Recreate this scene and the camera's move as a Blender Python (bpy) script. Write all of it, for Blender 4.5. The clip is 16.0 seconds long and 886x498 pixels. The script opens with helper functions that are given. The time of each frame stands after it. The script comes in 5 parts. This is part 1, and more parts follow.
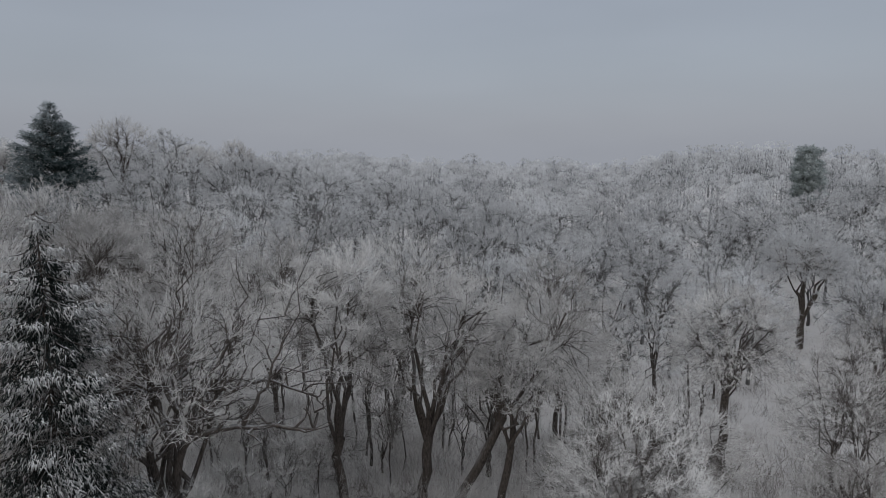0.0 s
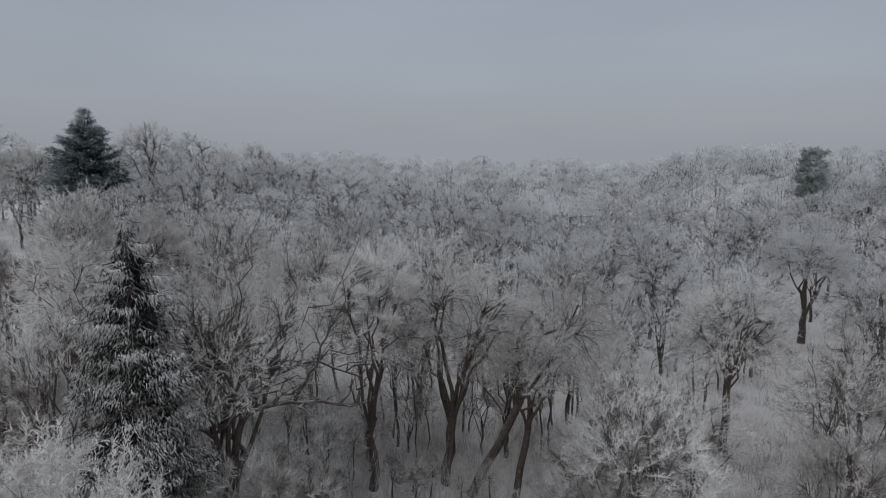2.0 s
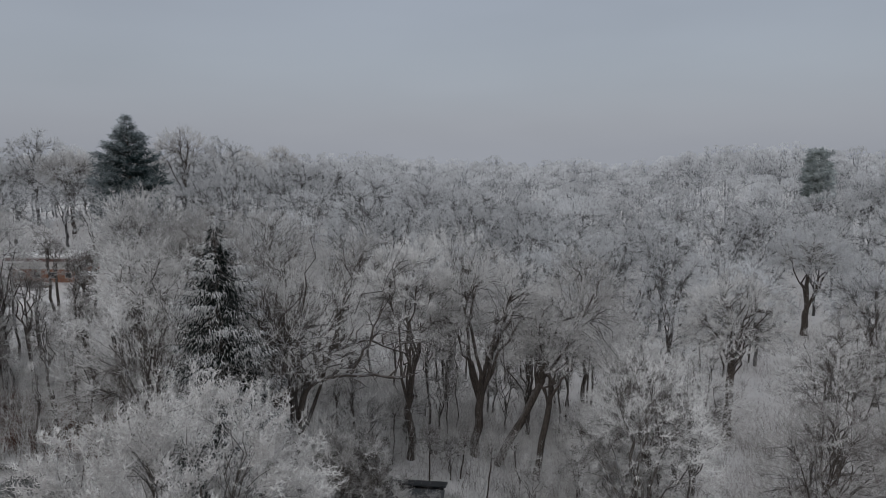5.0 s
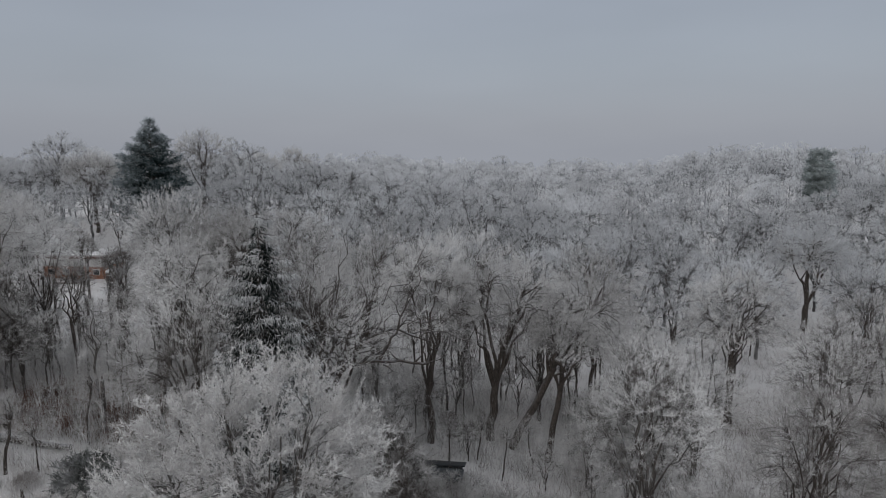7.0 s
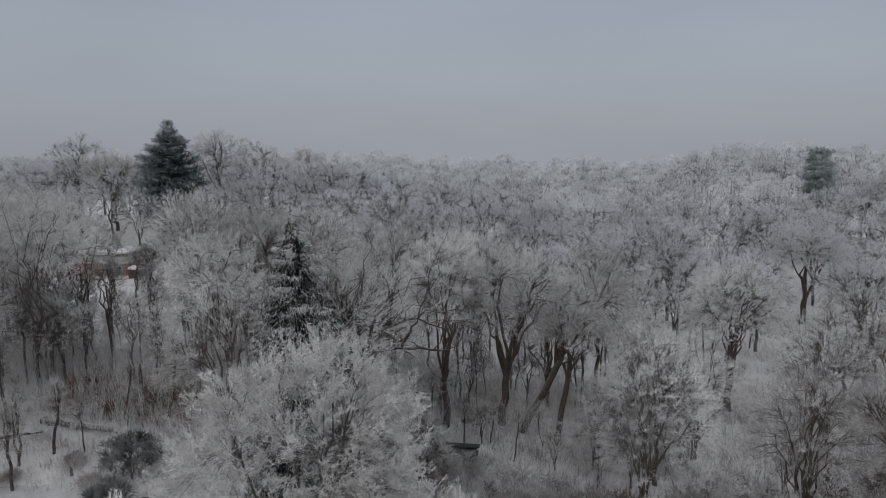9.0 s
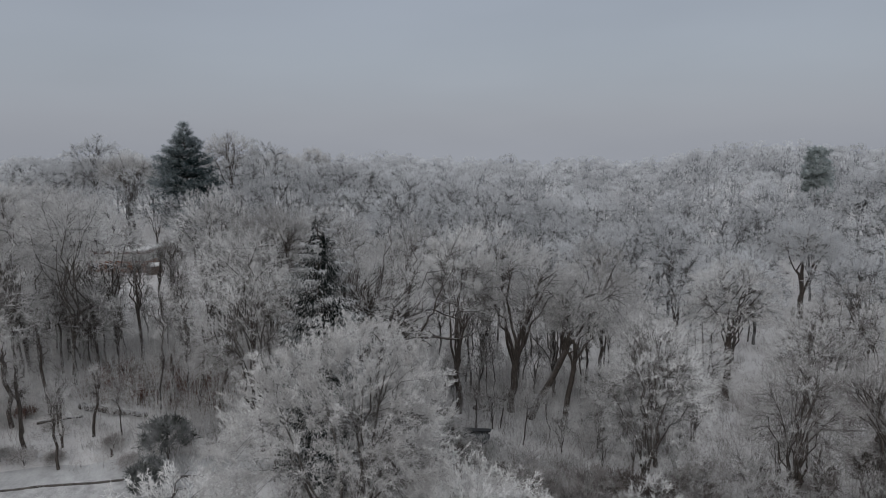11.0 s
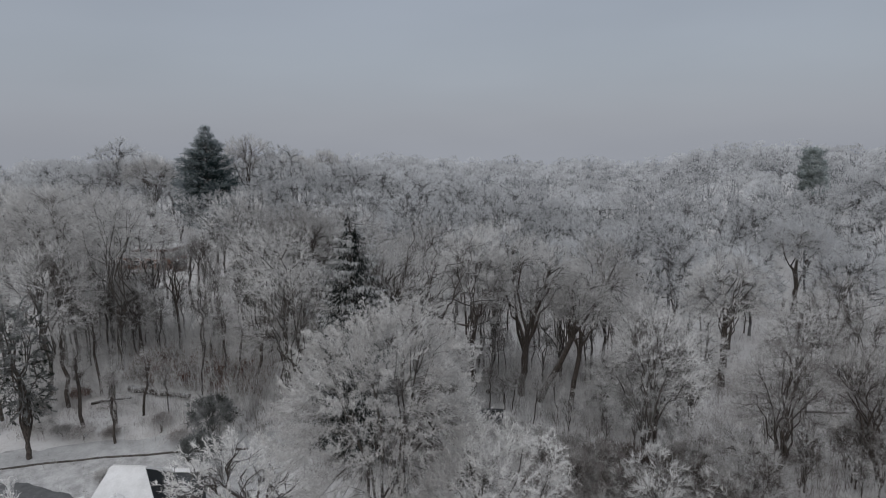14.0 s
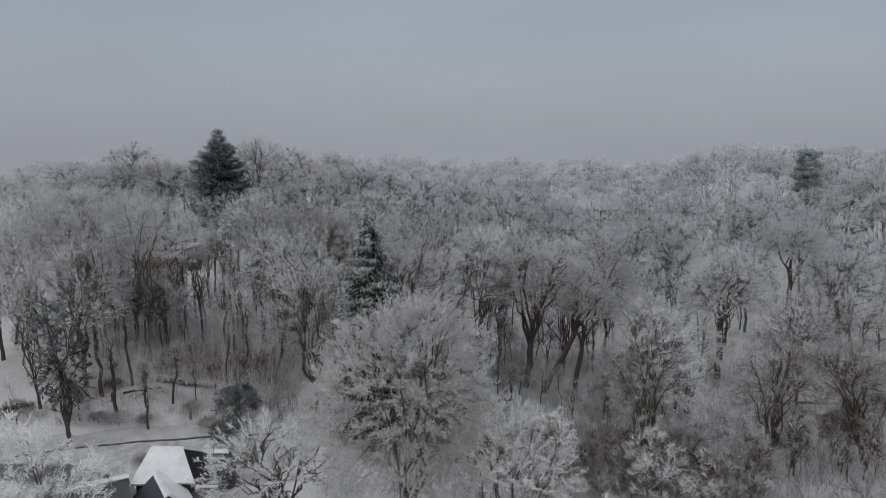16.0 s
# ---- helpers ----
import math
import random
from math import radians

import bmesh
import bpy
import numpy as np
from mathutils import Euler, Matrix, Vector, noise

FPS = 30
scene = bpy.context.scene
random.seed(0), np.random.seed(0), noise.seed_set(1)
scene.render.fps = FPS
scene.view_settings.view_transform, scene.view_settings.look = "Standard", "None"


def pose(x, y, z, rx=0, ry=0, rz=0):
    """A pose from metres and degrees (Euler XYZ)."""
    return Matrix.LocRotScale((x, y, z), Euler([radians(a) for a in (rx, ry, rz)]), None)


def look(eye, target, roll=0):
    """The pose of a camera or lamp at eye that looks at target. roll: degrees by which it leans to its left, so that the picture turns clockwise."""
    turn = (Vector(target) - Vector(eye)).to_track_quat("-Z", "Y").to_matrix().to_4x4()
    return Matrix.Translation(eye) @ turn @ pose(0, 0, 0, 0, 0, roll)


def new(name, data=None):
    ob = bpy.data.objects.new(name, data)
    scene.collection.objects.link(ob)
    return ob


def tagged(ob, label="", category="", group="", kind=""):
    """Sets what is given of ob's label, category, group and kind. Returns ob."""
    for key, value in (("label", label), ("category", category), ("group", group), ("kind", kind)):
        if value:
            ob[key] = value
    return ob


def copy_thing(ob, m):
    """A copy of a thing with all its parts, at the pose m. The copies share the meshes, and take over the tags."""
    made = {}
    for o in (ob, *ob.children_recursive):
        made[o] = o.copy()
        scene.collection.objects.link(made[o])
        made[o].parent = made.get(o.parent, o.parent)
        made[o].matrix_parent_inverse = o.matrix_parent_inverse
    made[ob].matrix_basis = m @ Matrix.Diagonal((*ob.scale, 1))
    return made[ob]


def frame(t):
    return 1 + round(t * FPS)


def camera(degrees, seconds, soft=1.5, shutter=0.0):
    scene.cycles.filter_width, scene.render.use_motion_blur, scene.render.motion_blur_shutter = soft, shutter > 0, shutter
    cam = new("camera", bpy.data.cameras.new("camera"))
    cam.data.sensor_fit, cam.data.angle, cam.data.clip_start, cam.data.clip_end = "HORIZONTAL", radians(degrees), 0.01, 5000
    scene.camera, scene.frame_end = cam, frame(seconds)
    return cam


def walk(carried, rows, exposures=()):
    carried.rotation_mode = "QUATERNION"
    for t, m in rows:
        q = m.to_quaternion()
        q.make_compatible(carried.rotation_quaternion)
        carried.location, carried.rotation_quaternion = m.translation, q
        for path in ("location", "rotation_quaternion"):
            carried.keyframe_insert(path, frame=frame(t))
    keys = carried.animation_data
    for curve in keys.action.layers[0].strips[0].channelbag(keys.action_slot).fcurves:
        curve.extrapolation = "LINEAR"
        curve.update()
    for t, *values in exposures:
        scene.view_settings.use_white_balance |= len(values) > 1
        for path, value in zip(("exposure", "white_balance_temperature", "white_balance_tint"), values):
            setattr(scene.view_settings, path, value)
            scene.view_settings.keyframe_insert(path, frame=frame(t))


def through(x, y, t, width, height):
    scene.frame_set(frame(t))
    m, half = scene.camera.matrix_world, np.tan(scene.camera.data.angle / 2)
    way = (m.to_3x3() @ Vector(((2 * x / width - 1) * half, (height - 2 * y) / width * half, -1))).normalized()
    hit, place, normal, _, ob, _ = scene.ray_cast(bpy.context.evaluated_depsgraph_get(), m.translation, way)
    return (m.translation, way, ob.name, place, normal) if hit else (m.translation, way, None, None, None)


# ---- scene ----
cam = camera(68.9, 16.0, soft=1.0)
METRES, EYE, TILT, LEAN, TURN = 40.0, 30.0, -8.3, 0.0, 0.0
ROWS = [
    (0.0, 0.0, 0.0, 0.0, 0.0, 0.0, -0.0),
    (0.5, -0.0078, -0.0332, -0.0022, 0.21, 0.02, 0.03),
    (1.0, -0.0169, -0.067, -0.0029, 0.38, 0.02, 0.01),
    (1.5, -0.0262, -0.101, -0.0042, 0.55, 0.02, -0.0),
    (2.0, -0.0352, -0.1342, -0.0064, 0.72, 0.01, 0.0),
    (2.5, -0.0443, -0.1667, -0.0083, 0.88, 0.03, 0.01),
    (3.0, -0.0529, -0.1986, -0.01, 1.04, 0.0, 0.02),
    (3.5, -0.0614, -0.23, -0.0121, 1.2, 0.0, 0.04),
    (4.0, -0.069, -0.2591, -0.0142, 1.33, -0.01, 0.05),
    (6.5, -0.1111, -0.4117, -0.0215, 1.93, -0.07, 0.09),
    (7.0, -0.1188, -0.4411, -0.0231, 2.01, -0.11, 0.1),
    (7.5, -0.1265, -0.47, -0.0257, 2.08, -0.14, 0.12),
    (8.0, -0.1336, -0.4992, -0.0288, 2.16, -0.16, 0.18),
    (8.5, -0.1412, -0.5271, -0.0309, 2.23, -0.19, 0.19),
    (9.0, -0.1483, -0.5554, -0.0321, 2.29, -0.22, 0.23),
    (11.5, -0.1831, -0.696, -0.0428, 2.5, -0.31, 0.34),
    (12.0, -0.1891, -0.7248, -0.0448, 2.55, -0.31, 0.36),
    (12.5, -0.1949, -0.7536, -0.0478, 2.59, -0.31, 0.39),
    (13.0, -0.201, -0.7826, -0.0504, 2.62, -0.31, 0.42),
    (13.5, -0.2074, -0.812, -0.0528, 2.66, -0.31, 0.46),
    (14.0, -0.2141, -0.842, -0.0543, 2.68, -0.31, 0.47),
    (14.5, -0.2214, -0.8727, -0.0563, 2.69, -0.29, 0.48),
    (15.0, -0.2287, -0.904, -0.0582, 2.68, -0.26, 0.47),
    (15.5, -0.2365, -0.9356, -0.0601, 2.68, -0.22, 0.49),
    (16.0, -0.2442, -0.9673, -0.0629, 2.67, -0.2, 0.49),
]
walk(cam, [(t, pose(0, 0, EYE, TILT, LEAN, TURN) @ pose(METRES * x, METRES * y, METRES * z, 90 + pitch, roll, yaw)) for t, x, y, z, yaw, pitch, roll in ROWS])

# ---- world, sun, exposure ----
world = bpy.data.worlds.new("overcast_sky")
scene.world = world
world.use_nodes = True
wn, wl = world.node_tree.nodes, world.node_tree.links
wn.clear()
w_out = wn.new("ShaderNodeOutputWorld")
w_bg = wn.new("ShaderNodeBackground")
w_sky = wn.new("ShaderNodeTexSky")
w_sky.sky_type = "NISHITA"
w_sky.sun_disc = False
w_sky.sun_elevation, w_sky.sun_rotation = radians(28), radians(200)
w_sky.dust_density, w_sky.air_density = 3.0, 1.0
w_co = wn.new("ShaderNodeTexCoord")
w_sep = wn.new("ShaderNodeSeparateXYZ")
w_ramp = wn.new("ShaderNodeValToRGB")
w_map = wn.new("ShaderNodeMapping")
w_map.inputs["Scale"].default_value = (1.0, 1.0, 4.0)
w_noise = wn.new("ShaderNodeTexNoise")
w_noise.inputs["Scale"].default_value = 1.7
w_noise.inputs["Detail"].default_value = 3.0
w_nr = wn.new("ShaderNodeMapRange")
w_nr.inputs["From Min"].default_value, w_nr.inputs["From Max"].default_value = 0.3, 0.7
w_nr.inputs["To Min"].default_value, w_nr.inputs["To Max"].default_value = 0.93, 1.05
w_mul = wn.new("ShaderNodeMix")
w_mul.data_type, w_mul.blend_type = "RGBA", "MULTIPLY"
w_mul.inputs["Factor"].default_value = 1.0
w_mix = wn.new("ShaderNodeMix")
w_mix.data_type = "RGBA"
w_mix.inputs["Factor"].default_value = 0.99      # thick cloud over the clear sky
r = w_ramp.color_ramp
r.elements[0].position, r.elements[0].color = 0.0, (0.303, 0.320, 0.362, 1)
r.elements[1].position, r.elements[1].color = 1.0, (1.32, 1.37, 1.45, 1)
for pos, col in ((0.05, (0.300, 0.317, 0.362, 1)), (0.13, (0.298, 0.325, 0.370, 1)), (0.25, (0.300, 0.331, 0.386, 1))):
    e = r.elements.new(pos)
    e.color = col
wl.new(w_co.outputs["Generated"], w_sep.inputs[0])
wl.new(w_sep.outputs["Z"], w_ramp.inputs[0])
wl.new(w_co.outputs["Generated"], w_map.inputs[0])
wl.new(w_map.outputs[0], w_noise.inputs["Vector"])
wl.new(w_noise.outputs["Fac"], w_nr.inputs["Value"])
wl.new(w_ramp.outputs[0], w_mul.inputs["A"])
wl.new(w_nr.outputs[0], w_mul.inputs["B"])
wl.new(w_sky.outputs[0], w_mix.inputs["A"])
wl.new(w_mul.outputs["Result"], w_mix.inputs["B"])
wl.new(w_mix.outputs["Result"], w_bg.inputs["Color"])
w_bg.inputs["Strength"].default_value = 1.0
wl.new(w_bg.outputs[0], w_out.inputs[0])

sun = new("sun", bpy.data.lights.new("sun", "SUN"))
sun.data.energy, sun.data.angle, sun.data.color = 0.34, radians(40), (1.0, 0.97, 0.93)
sun.matrix_world = look((0, 0, 100), (30, 60, 60))


# ---- materials ----
def material(name):
    m = bpy.data.materials.new(name)
    m.use_nodes = True
    n, l = m.node_tree.nodes, m.node_tree.links
    return m, n, l, n["Principled BSDF"]


def noise_tex(n, l, scale, detail=4.0, coords=None):
    t = n.new("ShaderNodeTexNoise")
    t.inputs["Scale"].default_value, t.inputs["Detail"].default_value = scale, detail
    if coords is not None:
        l.new(coords, t.inputs["Vector"])
    return t


def remap(n, l, value, a, b, c, d):
    t = n.new("ShaderNodeMapRange")
    for k, v in zip(("From Min", "From Max", "To Min", "To Max"), (a, b, c, d)):
        t.inputs[k].default_value = v
    l.new(value, t.inputs["Value"])
    return t.outputs[0]


def blend(n, l, fac, a, b):
    t = n.new("ShaderNodeMix")
    t.data_type = "RGBA"
    for key, v in (("Factor", fac), ("A", a), ("B", b)):
        if isinstance(v, bpy.types.NodeSocket):
            l.new(v, t.inputs[key])
        else:
            t.inputs[key].default_value = v if key == "Factor" else (*v, 1)
    return t.outputs["Result"]


def combine(n, l, op, a, b):
    t = n.new("ShaderNodeMath")
    t.operation = op
    for i, v in enumerate((a, b)):
        if isinstance(v, bpy.types.NodeSocket):
            l.new(v, t.inputs[i])
        else:
            t.inputs[i].default_value = v
    return t.outputs[0]


def bump(n, l, p, height, strength, distance):
    t = n.new("ShaderNodeBump")
    t.inputs["Strength"].default_value, t.inputs["Distance"].default_value = strength, distance
    l.new(height, t.inputs["Height"])
    l.new(t.outputs[0], p.inputs["Normal"])


def upward(n, l, low, high):
    """How much a face looks to the sky: 0 below low, 1 above high."""
    g = n.new("ShaderNodeNewGeometry")
    s = n.new("ShaderNodeSeparateXYZ")
    l.new(g.outputs["Normal"], s.inputs[0])
    return remap(n, l, s.outputs["Z"], low, high, 0, 1)


def twig_material(name, wood, frost, least, most, vary=0.22, patch=0.26, each=0.3, through=0.3):
    """Fine twigs bristling with hoar frost, which scatter light forwards and backwards alike."""
    m, n, l, p = material(name)
    g = n.new("ShaderNodeNewGeometry")
    o = n.new("ShaderNodeObjectInfo")
    t = noise_tex(n, l, 0.6, 2.0, g.outputs["Position"])
    mid, half = (least + most) / 2, (most - least) / 2 * each
    f = remap(n, l, g.outputs["Random Per Island"], 0, 1, mid - half, mid + half)
    f = combine(n, l, "ADD", f, remap(n, l, t.outputs["Fac"], 0.32, 0.68, -patch, patch))
    u = noise_tex(n, l, 0.055, 1.0, g.outputs["Position"])
    f = combine(n, l, "ADD", f, remap(n, l, u.outputs["Fac"], 0.35, 0.65, -0.22, 0.2))
    f = combine(n, l, "ADD", f, remap(n, l, o.outputs["Random"], 0, 1, -vary, vary))
    f = combine(n, l, "MAXIMUM", combine(n, l, "MINIMUM", f, 1.0), 0.0)
    colour = blend(n, l, f, wood, frost)
    n.remove(p)
    d, s, mix = n.new("ShaderNodeBsdfDiffuse"), n.new("ShaderNodeBsdfTranslucent"), n.new("ShaderNodeMixShader")
    l.new(colour, d.inputs["Color"])
    l.new(colour, s.inputs["Color"])
    mix.inputs[0].default_value = through
    l.new(d.outputs[0], mix.inputs[1])
    l.new(s.outputs[0], mix.inputs[2])
    l.new(mix.outputs[0], n["Material Output"].inputs["Surface"])
    return m


def bark_material(name, dark, light, frost_amount):
    m, n, l, p = material(name)
    co = n.new("ShaderNodeTexCoord")
    mp = n.new("ShaderNodeMapping")
    mp.inputs["Scale"].default_value = (6, 6, 1.2)
    l.new(co.outputs["Object"], mp.inputs[0])
    t = noise_tex(n, l, 2.2, 6.0, mp.outputs[0])
    wood = blend(n, l, remap(n, l, t.outputs["Fac"], 0.35, 0.65, 0, 1), dark, light)
    big = noise_tex(n, l, 0.9, 4.0, co.outputs["Object"])
    f = combine(n, l, "MULTIPLY", upward(n, l, 0.25, 0.8), remap(n, l, big.outputs["Fac"], 0.38, 0.62, 0, frost_amount))
    l.new(blend(n, l, f, wood, (0.74, 0.76, 0.79)), p.inputs["Base Color"])
    p.inputs["Roughness"].default_value = 0.9
    p.inputs["Specular IOR Level"].default_value = 0.2
    bump(n, l, p, t.outputs["Fac"], 0.6, 0.04)
    return m


def plain_material(name, a, b, scale, rough=0.8, relief=0.0, depth=0.01, metal=0.0):
    m, n, l, p = material(name)
    co = n.new("ShaderNodeTexCoord")
    t = noise_tex(n, l, scale, 5.0, co.outputs["Object"])
    u = noise_tex(n, l, scale * 7.3, 3.0, co.outputs["Object"])
    f = combine(n, l, "ADD", combine(n, l, "MULTIPLY", t.outputs["Fac"], 0.7), combine(n, l, "MULTIPLY", u.outputs["Fac"], 0.3))
    l.new(blend(n, l, remap(n, l, f, 0.35, 0.65, 0, 1), a, b), p.inputs["Base Color"])
    p.inputs["Roughness"].default_value, p.inputs["Metallic"].default_value = rough, metal
    if relief:
        bump(n, l, p, f, relief, depth)
    return m


def ground_material():
    """Snow with leaf litter and dead grass showing through in patches."""
    m, n, l, p = material("snowy_forest_floor")
    co = n.new("ShaderNodeTexCoord")
    a = noise_tex(n, l, 0.11, 5.0, co.outputs["Object"])
    b = noise_tex(n, l, 1.1, 6.0, co.outputs["Object"])
    c = noise_tex(n, l, 6.0, 4.0, co.outputs["Object"])
    s = combine(n, l, "ADD", combine(n, l, "MULTIPLY", a.outputs["Fac"], 0.55), combine(n, l, "MULTIPLY", b.outputs["Fac"], 0.45))
    f = remap(n, l, s, 0.42, 0.63, 0.02, 0.6)
    f = combine(n, l, "MULTIPLY", f, remap(n, l, c.outputs["Fac"], 0.35, 0.6, 0.25, 1))
    litter = blend(n, l, c.outputs["Fac"], (0.10, 0.075, 0.06), (0.24, 0.20, 0.17))
    snow = blend(n, l, b.outputs["Fac"], (0.42, 0.411, 0.406), (0.60, 0.588, 0.582))
    l.new(blend(n, l, f, snow, litter), p.inputs["Base Color"])
    p.inputs["Roughness"].default_value = 0.75
    bump(n, l, p, s, 0.5, 0.35)
    return m


BARK = bark_material("dark_bark", (0.036, 0.031, 0.027), (0.11, 0.092, 0.081), 0.4)
BARK_GREY = bark_material("grey_bark", (0.048, 0.042, 0.037), (0.12, 0.107, 0.096), 0.5)
TWIG = twig_material("frosted_twigs", (0.11, 0.10, 0.092), (0.78, 0.768, 0.755), 0.27, 0.97, vary=0.13, patch=0.14)
TWIG_WHITE = twig_material("thickly_frosted_twigs", (0.17, 0.155, 0.145), (0.80, 0.786, 0.77), 0.42, 1.1, vary=0.03, patch=0.12, each=0.45, through=0.1)
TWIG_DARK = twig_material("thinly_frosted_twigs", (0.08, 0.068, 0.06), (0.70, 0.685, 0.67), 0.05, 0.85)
TWIG_BROWN = twig_material("brown_brush_twigs", (0.14, 0.116, 0.105), (0.7, 0.68, 0.665), 0.0, 0.6)
# far frosted twigs: paler, bluer, flatter in tone, with haze put into the colour
TWIG_FAR = twig_material("haze_paled_frosted_twigs", (0.15, 0.149, 0.15), (0.74, 0.743, 0.75), 0.5, 0.9, vary=0.12, patch=0.08, each=0.08, through=0.5)
IVY = twig_material("dark_ivy_leaves", (0.022, 0.026, 0.02), (0.5, 0.5, 0.5), -0.1, 0.35, vary=0.03, through=0.0)
# inner twigs: little frost, and darkened to stand in for the crown's self-shadow
TWIG_BARE_SHADED = twig_material("bare_shaded_inner_twigs", (0.08, 0.067, 0.059), (0.6, 0.585, 0.57), -0.1, 0.4)
# inside of distant crowns: dark for crown shade, greyed to paint in haze
TWIG_INNER = twig_material("haze_greyed_inner_twigs", (0.105, 0.101, 0.099), (0.5, 0.5, 0.5), -0.1, 0.35, vary=0.1)
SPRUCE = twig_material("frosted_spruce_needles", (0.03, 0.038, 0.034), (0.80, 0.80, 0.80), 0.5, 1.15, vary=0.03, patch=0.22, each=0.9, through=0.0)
# inner spruce needles: less frost, and a darker tone that paints crown shade
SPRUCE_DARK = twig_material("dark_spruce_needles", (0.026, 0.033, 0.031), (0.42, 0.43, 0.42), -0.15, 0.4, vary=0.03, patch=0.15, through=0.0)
# darker copy of the pine needles, shade inside the crown put into the colour
PINE_DARK = twig_material("shade_darkened_pine_needles", (0.03, 0.045, 0.045), (0.25, 0.30, 0.31), -0.1, 0.5, vary=0.03, through=0.0)
# needle green paled towards blue as painted haze on the ridge
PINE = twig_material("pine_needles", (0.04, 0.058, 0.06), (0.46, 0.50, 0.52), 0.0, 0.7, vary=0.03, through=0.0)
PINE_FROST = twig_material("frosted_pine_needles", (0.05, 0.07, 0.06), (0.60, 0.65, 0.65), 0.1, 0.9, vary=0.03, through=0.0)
# trunks, limbs and inner twigs of the far woods, greyed as painted haze
FAR_INNER = twig_material("haze_greyed_far_wood", (0.15, 0.152, 0.156), (0.5, 0.5, 0.5), 0.0, 0.3, vary=0.05, patch=0.1, each=0.1, through=0.5)
RED_BRUSH = twig_material("reddish_brush_twigs", (0.15, 0.093, 0.076), (0.5, 0.47, 0.45), -0.3, 0.25)
GROUND = ground_material()
SNOW = plain_material("fresh_snow", (0.50, 0.493, 0.489), (0.62, 0.612, 0.608), 0.8, 0.7, 0.3, 0.05)


# ---- mesh helpers ----
def tri_mesh(name, verts, tris, smooth=False):
    me = bpy.data.meshes.new(name)
    verts, tris = np.asarray(verts, dtype=np.float32), np.asarray(tris, dtype=np.int32)
    me.vertices.add(len(verts))
    me.vertices.foreach_set("co", verts.ravel())
    me.loops.add(len(tris) * 3)
    me.loops.foreach_set("vertex_index", tris.ravel())
    me.polygons.add(len(tris))
    me.polygons.foreach_set("loop_start", np.arange(0, len(tris) * 3, 3, dtype=np.int32))
    if smooth:
        me.polygons.foreach_set("use_smooth", np.ones(len(tris), dtype=bool))
    me.update(calc_edges=True)
    return me


def empty(name):
    ob = new(name)
    ob.empty_display_size = 0.5
    return ob


def mesh_part(name, me, mat, parent, label=""):
    me.materials.append(mat)
    ob = new(name, me)
    ob.parent = parent
    return tagged(ob, label)


def part(name, bm, mat, parent, label=""):
    me = bpy.data.meshes.new(name)
    bm.to_mesh(me)
    bm.free()
    return mesh_part(name, me, mat, parent, label)


def box(bm, x0, y0, z0, x1, y1, z1, bevel=0.0):
    made = bmesh.ops.create_cube(bm, size=1)
    for v in made["verts"]:
        v.co = Vector(((x0 + x1) / 2 + v.co.x * (x1 - x0), (y0 + y1) / 2 + v.co.y * (y1 - y0), (z0 + z1) / 2 + v.co.z * (z1 - z0)))
    if bevel:
        edges = list({e for v in made["verts"] for e in v.link_edges})
        bmesh.ops.bevel(bm, geom=edges, offset=bevel, segments=2, affect="EDGES", profile=0.6)


def spikes(base, tip, radius):
    """Thin three-sided cones from base to tip, as vertices and triangles."""
    base, tip = np.asarray(base), np.asarray(tip)
    d = tip - base
    d /= np.linalg.norm(d, axis=1, keepdims=True) + 1e-9
    ref = np.where(np.abs(d[:, 2:3]) < 0.9, np.array([[0.0, 0.0, 1.0]]), np.array([[1.0, 0.0, 0.0]]))
    u = np.cross(d, ref)
    u /= np.linalg.norm(u, axis=1, keepdims=True)
    w = np.cross(d, u)
    n = len(base)
    rr = np.asarray(radius).reshape(-1, 1) * np.ones((n, 1))
    v = np.empty((n, 4, 3))
    for i in range(3):
        a = 2 * math.pi * i / 3
        v[:, i] = base + rr * (math.cos(a) * u + math.sin(a) * w)
    v[:, 3] = tip
    k = np.arange(n)[:, None] * 4
    t = np.stack([k + np.array([[0, 1, 3]]), k + np.array([[1, 2, 3]]), k + np.array([[2, 0, 3]])], axis=1).reshape(-1, 3)
    return v.reshape(-1, 3), t


def slivers(base, tip, radius):
    """Fine twigs as single slender triangles, for trees far from the path."""
    base, tip = np.asarray(base), np.asarray(tip)
    d = tip - base
    rng = np.random.default_rng(len(base))
    u = np.cross(d, rng.normal(0, 1, d.shape))
    u /= np.linalg.norm(u, axis=1, keepdims=True) + 1e-9
    rr = np.asarray(radius).reshape(-1, 1)
    v = np.stack([base - u * rr, base + u * rr, tip], axis=1).reshape(-1, 3)
    return v, np.arange(len(base) * 3).reshape(-1, 3)


